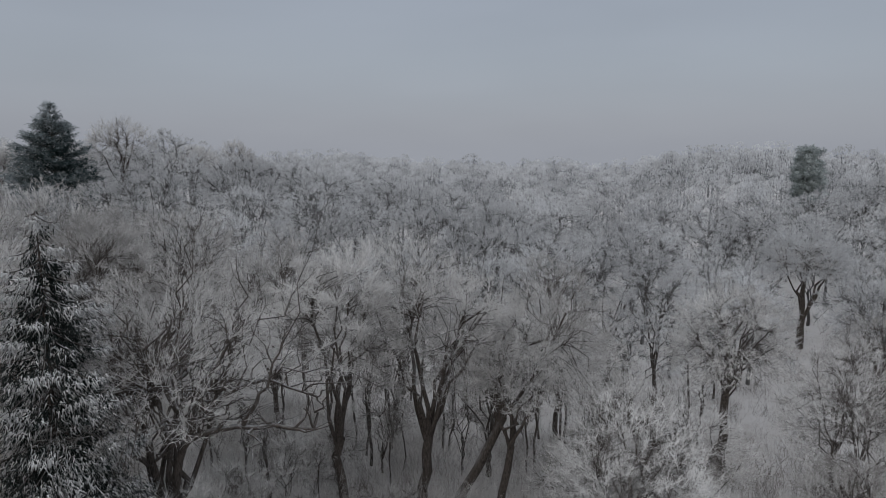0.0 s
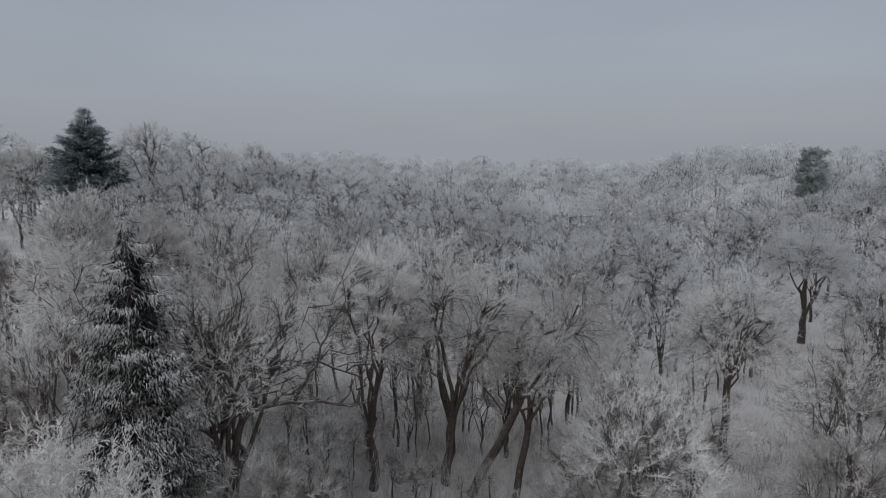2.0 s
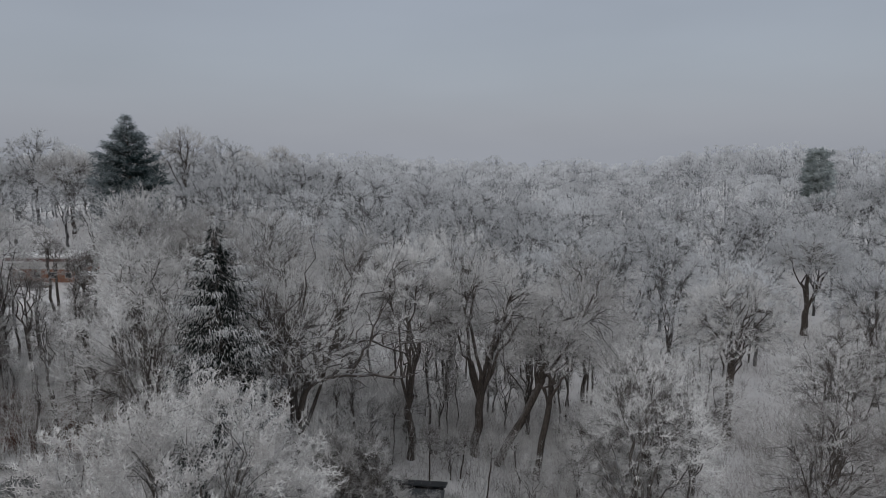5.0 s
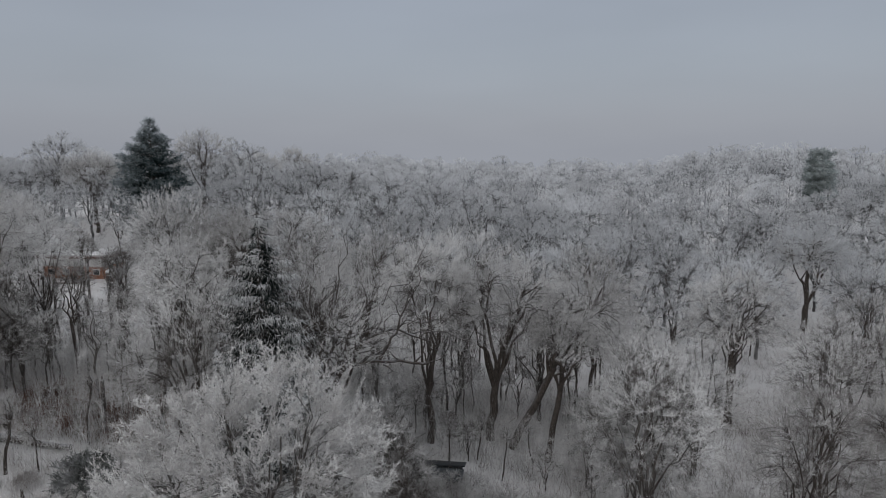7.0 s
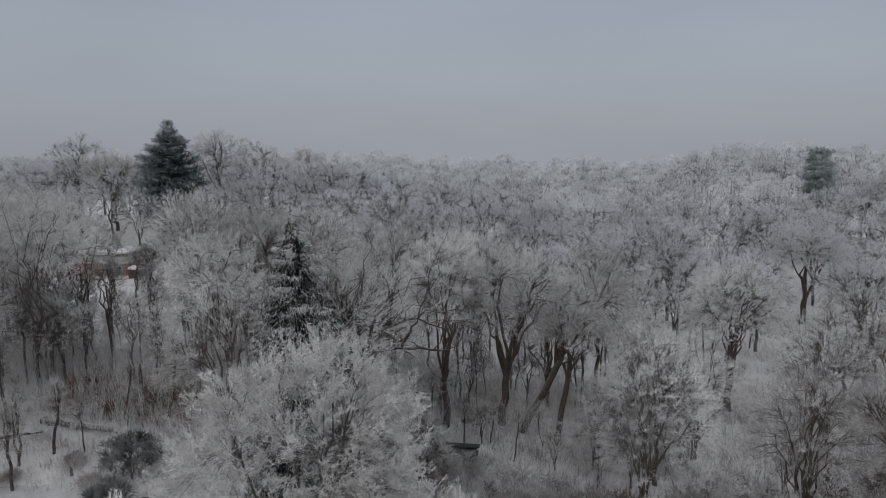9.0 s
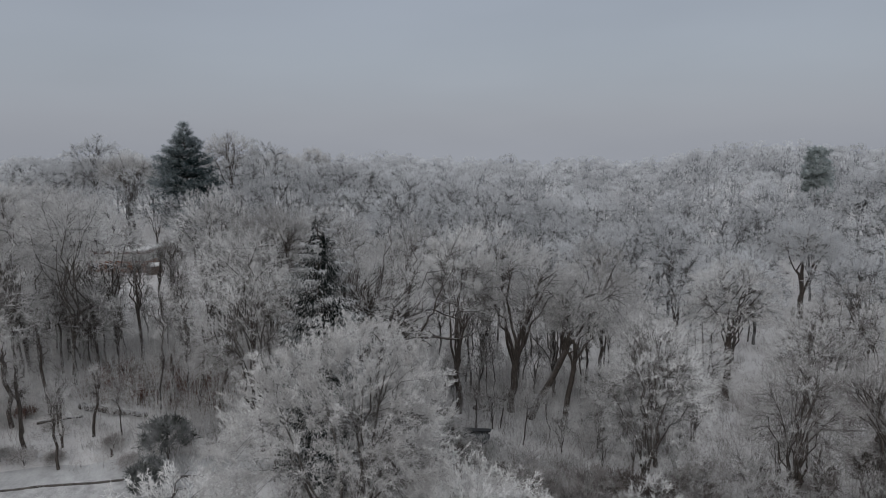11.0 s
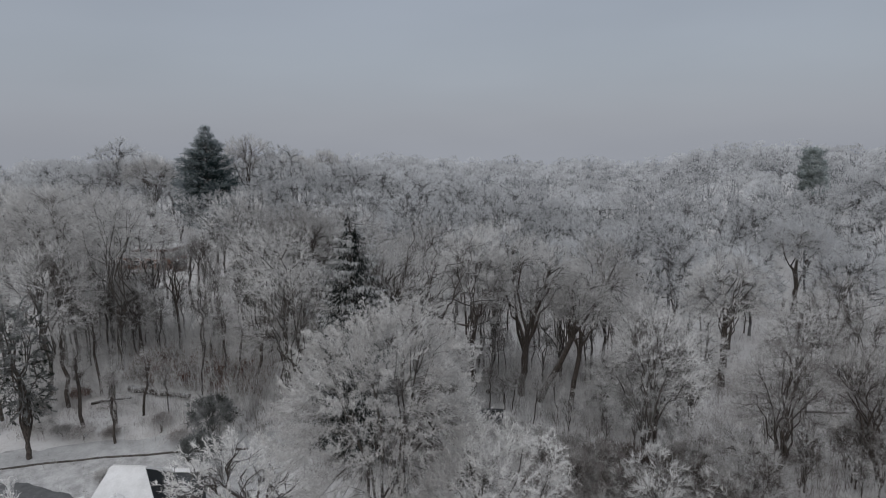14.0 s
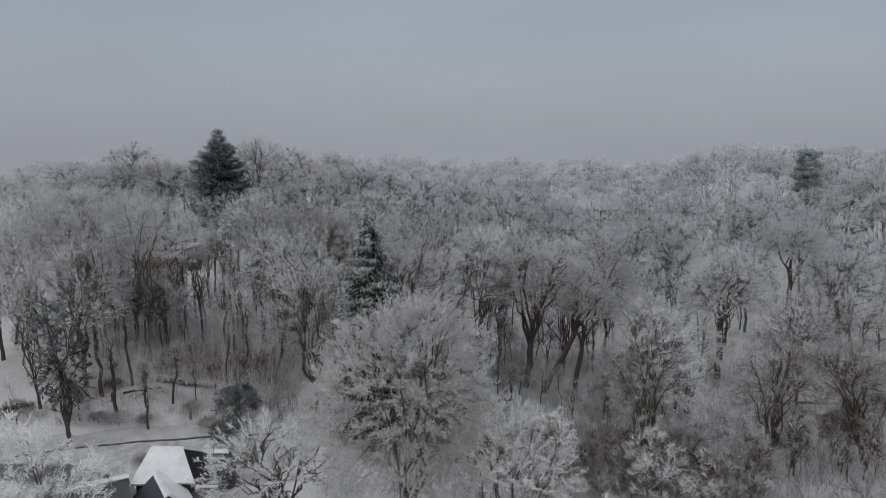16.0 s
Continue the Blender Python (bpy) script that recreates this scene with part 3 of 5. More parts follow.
def signature():
    def put(ob, x, y, spin=0.0, r=6.0):
        stand(ob, x, y, spin)
        mark(x, y, r)

    put(broadleaf(BARK_GREY, TWIG_WHITE, "broad round-crowned tree thickly white with hoar frost", 11, 25.2, 8.4, 0.32, 3.0, 9, 280, 48000, 0.42, 0.02, puff=0.62, fill=0.15, jag=0.95, lift=0.35, apart=True, sprays=2, spray_len=0.22, kid_r=0.1, reach=(0.5, 0.9), inner=TWIG_DARK, flat=False, rough=0.3, drop=0.58, floor=-0.75), -15.1, 10.6, r=8)
    put(broadleaf(BARK_GREY, TWIG_WHITE, "smaller round-crowned tree white with hoar frost", 12, 19.0, 6.2, 0.24, 2.0, 7, 170, 23000, 0.42, 0.02, puff=0.6, fill=0.15, jag=0.95, lift=0.35, apart=True, sprays=2, spray_len=0.22, kid_r=0.1, reach=(0.5, 0.9), inner=TWIG_DARK, flat=False, rough=0.3, drop=0.58, floor=-0.75), -7.7, 6.0, r=5)
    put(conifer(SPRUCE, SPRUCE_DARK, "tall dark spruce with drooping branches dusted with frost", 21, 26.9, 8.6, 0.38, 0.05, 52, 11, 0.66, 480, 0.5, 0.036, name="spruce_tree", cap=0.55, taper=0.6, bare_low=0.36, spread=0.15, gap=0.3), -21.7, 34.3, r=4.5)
    oak = broadleaf(BARK, TWIG, "old spreading oak with heavy dark limbs and frosted twigs", 31, 23.2, 8.6, 0.6, 9.0, 6, 150, 9500, 0.8, 0.016, apart=True, crook=0.3, fork=6.5, fill=0.3, sprays=1, spray_len=0.4, rough=0.3, limb_r=0.3, puff=0.9, floor=-0.1)
    put(oak, -17.5, 39.0, 0, 8)
    oak_limbs(oak, BARK)
    put(broadleaf(BARK, TWIG, "round-crowned oak with dark leaning trunk", 32, 24.0, 8.6, 0.46, 9.0, 9, 120, 11500, 0.9, 0.022, puff=1.0, floor=-0.6, apart=True, limb_r=0.5, lean=(0.1, 0.0), crook=0.2, fork=7.0, sprays=0, inner=TWIG, flare=0.8), -1.9, 54.8, 0, 6)
    put(broadleaf(BARK, TWIG, "leaning oak with a bent dark trunk and frosted crown", 33, 22.0, 7.6, 0.42, 9.5, 8, 110, 10500, 0.9, 0.022, puff=1.0, floor=-0.6, apart=True, limb_r=0.55, lean=(0.5, 0.05), crook=0.24, fork=9.5, sprays=0, inner=TWIG), 0.6, 53.5, 0, 4)
    put(broadleaf(BARK, TWIG, "upright oak with slim dark trunk beside the leaning oak", 47, 19.0, 5.6, 0.34, 10.0, 7, 70, 5000, 0.9, 0.022, puff=0.95, apart=True, crook=0.28, lean=(0.16, 0.0), fork=8.5, sprays=0, inner=TWIG), 4.4, 51.6, 0, 4)
    put(broadleaf(BARK, TWIG, "frosted tree with a thick dark stem and flaring crown", 34, 23.0, 7.2, 0.5, 8.5, 11, 110, 11000, 0.9, 0.026, puff=1.0, inner=TWIG_BARE_SHADED, fill=0.35, floor=-0.5, kid_r=0.13, limb_r=0.34, apart=True, fork=9.5), 32.0, 70.0, 0, 7)
    put(broadleaf(BARK, TWIG_FAR, "frosted tree with forked dark trunk beside a snowy clearing", 35, 22.0, 8.5, 0.62, 9.0, 7, 80, 7000, 1.5, 0.044, puff=1.4, inner=TWIG, apart=True, fork=5.0), 62.9, 110.5, 0, 7)
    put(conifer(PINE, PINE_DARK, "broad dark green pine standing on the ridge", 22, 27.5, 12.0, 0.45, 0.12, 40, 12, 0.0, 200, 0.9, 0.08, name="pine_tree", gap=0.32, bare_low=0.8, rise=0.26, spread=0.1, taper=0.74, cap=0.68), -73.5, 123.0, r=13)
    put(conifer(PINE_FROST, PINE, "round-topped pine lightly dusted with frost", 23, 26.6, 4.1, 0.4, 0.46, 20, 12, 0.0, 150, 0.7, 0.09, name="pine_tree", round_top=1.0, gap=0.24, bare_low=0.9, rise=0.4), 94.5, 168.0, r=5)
    put(broadleaf(BARK, TWIG_DARK, "upright many-stemmed frosted tree on the slope", 36, 19.5, 6.6, 0.3, 4.0, 16, 110, 6500, 1.0, 0.018, puff=1.0, apart=True, fork=1.6, limb_r=0.42, kid_r=0.14, floor=-0.35, reach=(0.5, 0.95)), 26.5, 38.0, r=5)
    put(broadleaf(BARK, TWIG_DARK, "leaning tree with dark crooked limbs on the slope", 37, 18.0, 7.0, 0.32, 5.5, 10, 90, 5000, 1.2, 0.02, puff=0.9, apart=True, lean=(-0.3, 0.0), crook=0.28, fork=4.5, limb_r=0.5, kid_r=0.2, floor=0.0), 39.5, 40.5, r=5)
    put(broadleaf(BARK_GREY, TWIG, "round frosted tree with pale spreading twigs", 38, 20.5, 6.8, 0.28, 3.0, 9, 130, 11000, 0.7, 0.018, puff=0.9, floor=-0.75, jag=0.7, apart=True, sprays=2, spray_len=0.3, kid_r=0.11, rough=0.3, reach=(0.65, 0.95)), 11.0, 37.0, r=6)
    put(broadleaf(BARK, IVY, "dark ivy-clad tree at the road edge", 39, 19.0, 3.4, 0.26, 2.0, 9, 120, 15000, 0.32, 0.05, puff=0.62, jag=1.1, lift=0.0, fill=0.3, floor=-0.9, drop=0.5, rough=0.45, sprays=0, inner=IVY), -56.2, 29.3, r=4)
    put(broadleaf(BARK, TWIG, "tall frosted tree with finely branched pale crown", 40, 25.0, 6.5, 0.4, 8.0, 8, 80, 7500, 1.2, 0.028, puff=1.2), -8.8, 52.0, r=5)
    put(broadleaf(BARK, TWIG, "round pale frosted tree behind the spruce", 41, 22.5, 6.2, 0.36, 7.0, 8, 80, 7500, 1.2, 0.03, puff=1.2), -32.0, 60.0, r=5)
    put(broadleaf(BARK, TWIG, "broad frosted tree with a pale domed crown", 42, 25.0, 8.0, 0.4, 8.0, 8, 80, 8500, 1.3, 0.032, puff=1.3), -70.5, 58.0, r=7)
    put(broadleaf(BARK, TWIG_WHITE, "small frosted tree with stout crooked branches near the house", 43, 12.8, 7.2, 0.3, 1.5, 12, 80, 4200, 0.5, 0.026, puff=1.0, jag=0.8, apart=True, crook=0.34, fork=2.0, limb_r=0.55, kid_r=0.22, floor=-0.3, flat=False, sprays=3, spray_len=0.32, reach=(0.6, 0.95)), -27.5, 14.5, r=4)
    put(broadleaf(BARK_GREY, TWIG_WHITE, "tall frosted tree with a fine pale crown beside the house", 44, 22.2, 4.4, 0.24, 6.0, 8, 110, 11000, 0.55, 0.02, puff=0.75, jag=0.8, sprays=2, spray_len=0.26, rough=0.35, reach=(0.6, 0.95), floor=-0.6, drop=0.55), -33.2, -8.6, r=3)
    put(broadleaf(BARK_GREY, TWIG_WHITE, "low spreading frosted shrub with dense pale twigs", 45, 9.5, 4.5, 0.12, 0.8, 9, 80, 6000, 0.8, 0.02, fork=0.7, name="shrub", category="shrub"), 0.5, 9.5, r=3)
    put(broadleaf(BARK, IVY, "dark green-brown bush at the road bank", 46, 5.0, 3.0, 0.08, 0.3, 7, 40, 4200, 0.6, 0.035, fork=0.3, fill=0.5, inner=IVY, name="bush", category="bush"), -38.5, 35.0, r=2)
    put(broadleaf(BARK, IVY, "dark evergreen bush in the garden behind the house", 48, 4.6, 2.3, 0.08, 0.3, 7, 40, 4200, 0.6, 0.035, fork=0.3, fill=0.5, inner=IVY, name="bush", category="bush"), -37.5, 28.9, r=2)


def ridge_trees():
    """Tall bare trees that stand above the skyline of the ridge."""
    for k, (x, y, top, r) in enumerate([(-71, 144, 39.0, 9.0), (-57, 180, 35.0, 7.5), (-92, 132, 33.0, 8.0), (-62, 160, 34.5, 8.0), (-97, 140, 34.0, 8.0), (-112, 150, 33.5, 8.0)]):
        h = top - land(x, y)
        t = broadleaf(BARK, TWIG, "tall bare tree rising above the misty ridge line", 110 + k, h, r, 0.4, h * 0.35, 8, 40, 2600, 2.2, 0.04, fork=h * 0.3, fill=0.3)
        stand(t, x, y)
        mark(x, y, r * 0.7)


signature()
ridge_trees()

# kinds of forest tree, each grown a few times
A_LABEL = "bare forest tree with a rounded crown of frosted twigs"
T_LABEL = "tall slender bare tree with a high frosted crown"
B_LABEL = "bare forest tree with frosted twigs, far up the valley"
rounded = [broadleaf(BARK_GREY if k % 3 else BARK, TWIG, A_LABEL, 50 + k, 20.0, 7.2 + 0.7 * (k % 3), 0.26, 5.0 + (k % 3), 9, 80, 7600, 0.9, 0.026, puff=1.0, floor=-0.55, fill=0.3, sprays=0, rough=0.25 + 0.08 * (k % 3), crook=0.22, reach=(0.62, 0.92), fork=5.0 - k % 3, apart=True) for k in range(6)]
slender = [broadleaf(BARK_GREY if k % 2 else BARK, TWIG, T_LABEL, 70 + k, 22.0, 5.2 + 0.5 * (k % 2), 0.2, 10.0, 8, 50, 3800, 0.9, 0.03, puff=1.0, floor=-0.5, reach=(0.55, 0.95), sprays=0, inner=TWIG, rough=0.35, crook=0.3, fork=4.0 + 1.2 * k, lean=(0.07 * (k - 1.5), 0.03), apart=True) for k in range(4)]
grown = [grow_broadleaf(80 + k, 20.0, 7.2 + 0.8 * (k % 3), 0.28, 5.0 + k % 3, 7, 32, 3900, 0.9, 0.048, puff=1.2, floor=-0.45, fill=0.3, reach=(0.7, 0.95), rough=0.2, fork=5.0, sides=4, sprays=0) for k in range(6)]
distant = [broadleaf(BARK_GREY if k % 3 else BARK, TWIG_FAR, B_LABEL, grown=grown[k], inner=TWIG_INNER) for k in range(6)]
for i, ob in enumerate(rounded + slender + distant):
    stand(ob, -150 - 9 * (i % 5), 60 + 9 * (i // 5)), mark(-150 - 9 * (i % 5), 60 + 9 * (i // 5), 5)

PLACES = random.Random(5)


def clear_of(x, y, r):
    return all((x - a) ** 2 + (y - b) ** 2 > (r + 0.55 * c) ** 2 for a, b, c in taken)


def open_ground(x, y):
    """Road, garden and clearings, where no tree stands."""
    if -60 < x < -30 and y < 46 or x < -57 and y < 31:
        return True
    if (x - 63) ** 2 + (y - 103) ** 2 < 36 or (x + 6) ** 2 + (y - 48) ** 2 < 9:
        return True
    if -88 < x < -66 and 88 < y < 106:
        return True
    return -28 < x < 14 and y < 51 or x < 25 and y < 28 or 13 < x < 62 and y < 0.35 * x + 40


def in_view_gap(x, y):
    """Gaps in the wood: below the house on the ridge, before the clearing, and before the oaks whose trunks show."""
    for ax, ay, bx, by, w in ((-36, 38, -60, 74, 5.5), (-52, 62, -83, 106, 10.0), (40, 70, 63, 110, 6.5), (22, 42, 32, 70, 2.5), (-56, 85, -73.5, 123, 7.0), (-1, 36, 1, 56, 5.0), (-15, 30, -15, 44, 3.0)):
        f = ((x - ax) * (bx - ax) + (y - ay) * (by - ay)) / ((bx - ax) ** 2 + (by - ay) ** 2)
        if 0 < f < 1.03 and math.hypot(x - ax - f * (bx - ax), y - ay - f * (by - ay)) < w:
            return True
    return False


beyond = []


def middle_woods():
    """The wood behind the trees that one could count, all in one mesh."""
    wood, twigs = [], []
    for k, x, y, spin, size, tall in beyond:
        trunk, limbs, fine, outer, inner_set = grown[k]
        c, s = math.cos(radians(spin)) * size, math.sin(radians(spin)) * size
        m = np.array([[c, -s, 0], [s, c, 0], [0, 0, size * tall]])
        at = np.array([x, y, land(x, y)])
        wood += [(v @ m.T + at, t) for v, t in (trunk, *limbs, fine, inner_set)]
        twigs.append((outer[0] @ m.T + at, outer[1]))
    w, f = join_arrays(*wood), join_arrays(*twigs)
    me = tri_mesh("middle_woods", *join_arrays(w, f))
    me.polygons.foreach_set("material_index", np.concatenate([np.zeros(len(w[1]), dtype=np.int32), np.ones(len(f[1]), dtype=np.int32)]))
    # trunks and limbs take the haze-greyed inner colour too
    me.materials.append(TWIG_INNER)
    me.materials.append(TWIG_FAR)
    tagged(new("middle_woods", me), "closed canopy of bare frosted trees across the valley", "forest", kind="stuff")


def fill_forest():
    count = 0
    for _ in range(16000):
        y = 22 + 132 * PLACES.random() ** 0.7
        x = PLACES.uniform(-1, 1) * (0.73 * (y + 38) + 6) - 8
        if open_ground(x, y) or in_view_gap(x, y):
            continue
        left_wood = x < -32 and y < 84
        r = 3.3 + 1.2 * PLACES.random() if left_wood else 5.2 + 1.6 * PLACES.random()
        if not clear_of(x, y, r):
            continue
        mark(x, y, r * 1.15)
        kinds = (slender if PLACES.random() < 0.6 else rounded) if left_wood else (rounded if PLACES.random() < 0.88 else slender) if y < 76 else distant
        low = 0.85 if x > 15 and y < 75 else 1.0
        spin, size, tall = PLACES.uniform(0, 360), low * PLACES.uniform(0.86, 1.18), PLACES.uniform(0.9, 1.08)
        if y > 96:
            beyond.append((PLACES.randrange(6), x, y, spin, size, tall))
        else:
            plant(PLACES.choice(kinds), x, y, spin, size, tall)
        count += 1
        if count >= 285:
            break


for k, (x, y) in enumerate([(-64, 36), (-69, 44), (-62.5, 49), (-75, 39), (-79, 50), (-61, 41)]):
    mark(x, y, 4)
    plant((slender + rounded)[k % 6], x, y, 70 * k, 0.9 + 0.05 * (k % 3))
for k, (x, y, size) in enumerate([(-66.5, 108.5, 0.85), (-71.5, 113.0, 0.75), (-62.0, 101.0, 0.8), (-77.5, 114.5, 0.8)]):
    plant(distant[k], x, y, 80 * k, size)
for k, (x, y, size) in enumerate([(-62.5, 62.0, 1.0), (-66.0, 70.0, 0.95)]):
    mark(x, y, 4)
    plant(slender[k], x, y, 110 * k, size)
fill_forest()
middle_woods()

SLIM = random.Random(21)
slim = [broadleaf(BARK_GREY, TWIG, "slim bare sapling with a haze of fine grey twigs", 130 + k, 10.5, 2.4, 0.085, 2.6, 6, 44, 1700, 0.9, 0.022, puff=0.8, crook=0.3, fork=4.5, rough=0.4, floor=-0.6, fill=0.35, sprays=0, lean=(0.05 * k, 0.02), name="sapling", category="sapling", apart=True, group="slim saplings") for k in range(3)]
for i, ob in enumerate(slim):
    stand(ob, -44 - 4 * i, 53 + 3 * i, 80 * i)
for _ in range(120):
    x, y = SLIM.uniform(-78, -33), SLIM.uniform(46, 98)
    if (y < 86 or x > -66) and not in_view_gap(x, y):
        plant(SLIM.choice(slim), x, y, SLIM.uniform(0, 360), SLIM.uniform(0.75, 1.2))

POLES = random.Random(31)
poles = [broadleaf(BARK_GREY, TWIG if k < 2 else TWIG_DARK, "thin dark straight-stemmed tree with sparse frosted twigs", 150 + k, 14.5, 2.6, 0.13, 6.0, 6, 26, 750, 0.8, 0.022, puff=0.95, crook=0.3, fork=7.0, floor=-0.7, fill=0.3, sprays=0, lean=(0.05 * (k - 1.5), 0.02), apart=True, group="straight-stemmed trees") for k in range(4)]
for i, ob in enumerate(poles):
    stand(ob, -11 + 5.5 * i, 63 + 2 * i, 80 * i)
for x0, x1, y0, y1, many in ((-30, -6, 46, 74, 14), (-6, 14, 60, 78, 10), (8, 30, 48, 74, 15), (30, 66, 62, 100, 18), (-60, -34, 50, 80, 16), (-64, -35, 47, 66, 16)):
    for _ in range(many):
        x, y = POLES.uniform(x0, x1), POLES.uniform(y0, y1)
        if (x < -30 and y < 68 or not in_view_gap(x, y)) and not (abs(x - 63) < 6 and abs(y - 103) < 8):
            plant(POLES.choice(poles), x, y, POLES.uniform(0, 360), POLES.uniform(0.75, 1.15))

SMALL = random.Random(12)
small = [broadleaf(BARK_GREY if k % 2 else BARK, (TWIG, TWIG, TWIG_DARK)[k], "young bare tree coated in frost among taller trees", 60 + k, 8.5, 3.2, 0.1, 1.2, 6, 28, 1700, 0.9, 0.021, puff=1.05, crook=0.25, sprays=0, fork=1.0, name="young_tree", category="young tree", apart=True, group="young trees") for k in range(3)]
for i, ob in enumerate(small):
    stand(ob, 22 + 7 * i, 34 + 3 * i, 50 * i)
for _ in range(46):
    y = 20 + 62 * SMALL.random() ** 1.3
    x = SMALL.uniform(8, 0.7 * y + 22) if y < 50 else SMALL.uniform(-30, 0.7 * y + 22)
    if not (-26 < x < 2 and y < 20) and not (x < -24 and y < 36) and not in_view_gap(x, y):
        plant(SMALL.choice(small), x, y, SMALL.uniform(0, 360), SMALL.uniform(0.55, 1.15))


for x, y, k, size in [(-21, 34.5, 2, 1.3), (-17.5, 34, 2, 1.25), (-14, 35.5, 2, 1.3), (-11, 37, 0, 1.15), (-19.5, 36.5, 2, 1.4), (-15.5, 37, 2, 1.4), (-12.5, 40, 2, 1.2), (-23, 37, 0, 1.2)]:
    plant(small[k], x, y, 70 * x, size)
for _ in range(22):
    x, y = SMALL.uniform(16, 58), SMALL.uniform(28, 64)
    if not in_view_gap(x, y) and math.hypot(x - 26.5, y - 37) > 4 and math.hypot(x - 40, y - 41) > 4:
        plant(SMALL.choice(small), x, y, SMALL.uniform(0, 360), SMALL.uniform(0.9, 1.45))
for x, y, k, size in [(-4.5, 49, 1, 0.7), (3.5, 45.5, 0, 0.75), (8, 47, 1, 0.95), (11.5, 44, 0, 1.05), (7.5, 42, 1, 0.8), (14.5, 49, 0, 1.0), (-9.5, 55, 1, 1.0), (9.5, 53, 0, 1.1), (13, 57, 1, 1.2), (-6, 60, 0, 1.2), (2, 63, 1, 1.2), (17, 53, 0, 1.1), (-13, 50, 1, 1.0)]:
    plant(small[k], x, y, 70 * x, size)
for _ in range(26):
    x, y = SMALL.uniform(-28, -8), SMALL.uniform(33, 58)
    if (x + 17.5) ** 2 + (y - 39) ** 2 > 4:
        plant(SMALL.choice(small), x, y, SMALL.uniform(0, 360), SMALL.uniform(0.5, 1.05))
for x, y, s in [(3, 21, 0.7), (7, 27, 0.8), (-2, 26, 0.6), (11, 22, 0.8), (1, 31, 0.65), (6, 35, 0.6), (-6, 24, 0.55), (-10, 29, 0.5), (14, 28, 0.9), (-4, 36, 0.45), (9, 16, 0.8), (-12, 22, 0.5), (17, 22, 0.9), (12, 31, 0.7)]:
    plant(SMALL.choice(small), x, y, SMALL.uniform(0, 360), s)
thicket = broadleaf(BARK, TWIG_BROWN, "dense brown leafless thicket dusted with frost", 66, 4.0, 3.0, 0.06, 0.3, 8, 36, 2000, 0.8, 0.024, fork=0.3, fill=0.5, name="thicket", category="bush", group="brown thickets")
stand(thicket, 8, 21)
for x, y, s in [(2, 30, 1.2), (5, 33, 1.3), (-1, 34, 1.0), (9, 34.5, 1.2), (12, 33, 1.2), (6, 29, 1.0), (13, 25, 1.1), (10, 30, 1.0), (16, 33, 1.1), (4, 27, 0.9), (20, 29, 0.9), (28, 42, 0.7), (-45, 46.5, 0.55), (-52, 45, 0.5), (-60, 36, 0.7), (-65, 33, 0.8), (-50, 49, 0.6), (-14, 33, 1.2), (-18, 34, 1.3), (-11, 35, 1.2), (-22, 41, 1.0), (-13, 40, 1.1), (-16, 45, 0.9), (-24, 37, 1.1), (44, 52, 0.7), (17, 40, 0.9), (33, 52, 0.7)]:
    plant(thicket, x, y, 50 * x, s)


def far_woods():
    """The forest from the middle distance to the misty skyline, past counting."""
    rng = np.random.default_rng(3)
    kinds = [[grow_canopy(90 + k, 19.5, 6.8 + 0.5 * (k % 3), 15 + 2 * (k % 4), n, length, r) for k in range(6)] for n, length, r in ((2000, 0.75, 0.085), (820, 0.85, 0.16))]
    sets, used = [], []
    for _ in range(9000):
        y = 140 + 310 * rng.random() ** 0.8
        x = rng.uniform(-1, 1) * (0.72 * y + 25) - 6
        if y < 170 and not clear_of(x, y, 4.4):
            continue
        space = 10.6 + max(0.0, y - 200) * 0.018
        if used and np.min(np.hypot(np.array(used)[:, 0] - x, np.array(used)[:, 1] - y)) < space:
            continue
        used.append((x, y))
        dark, pale = kinds[0 if y < 200 else 1][int(rng.integers(6))]
        a, s = rng.uniform(0, 6.28), rng.uniform(0.8, 1.15)
        c, q = math.cos(a) * s, math.sin(a) * s
        m = np.array([[c, -q, 0], [q, c, 0], [0, 0, s * rng.uniform(0.9, 1.08)]])
        sets.append([(v @ m.T + np.array([x, y, land(x, y)]), t) for v, t in (dark, pale)])
        if len(sets) >= 1150:
            break
    d, p = join_arrays(*(s[0] for s in sets)), join_arrays(*(s[1] for s in sets))
    me = tri_mesh("far_woods", *join_arrays(d, p))
    me.polygons.foreach_set("material_index", np.concatenate([np.zeros(len(d[1]), dtype=np.int32), np.ones(len(p[1]), dtype=np.int32)]))
    # both colours of the far woods carry painted haze
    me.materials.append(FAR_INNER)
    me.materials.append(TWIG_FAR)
    tagged(new("far_woods", me), "distant hoar-frosted forest fading to the misty skyline", "forest", kind="stuff")


far_woods()


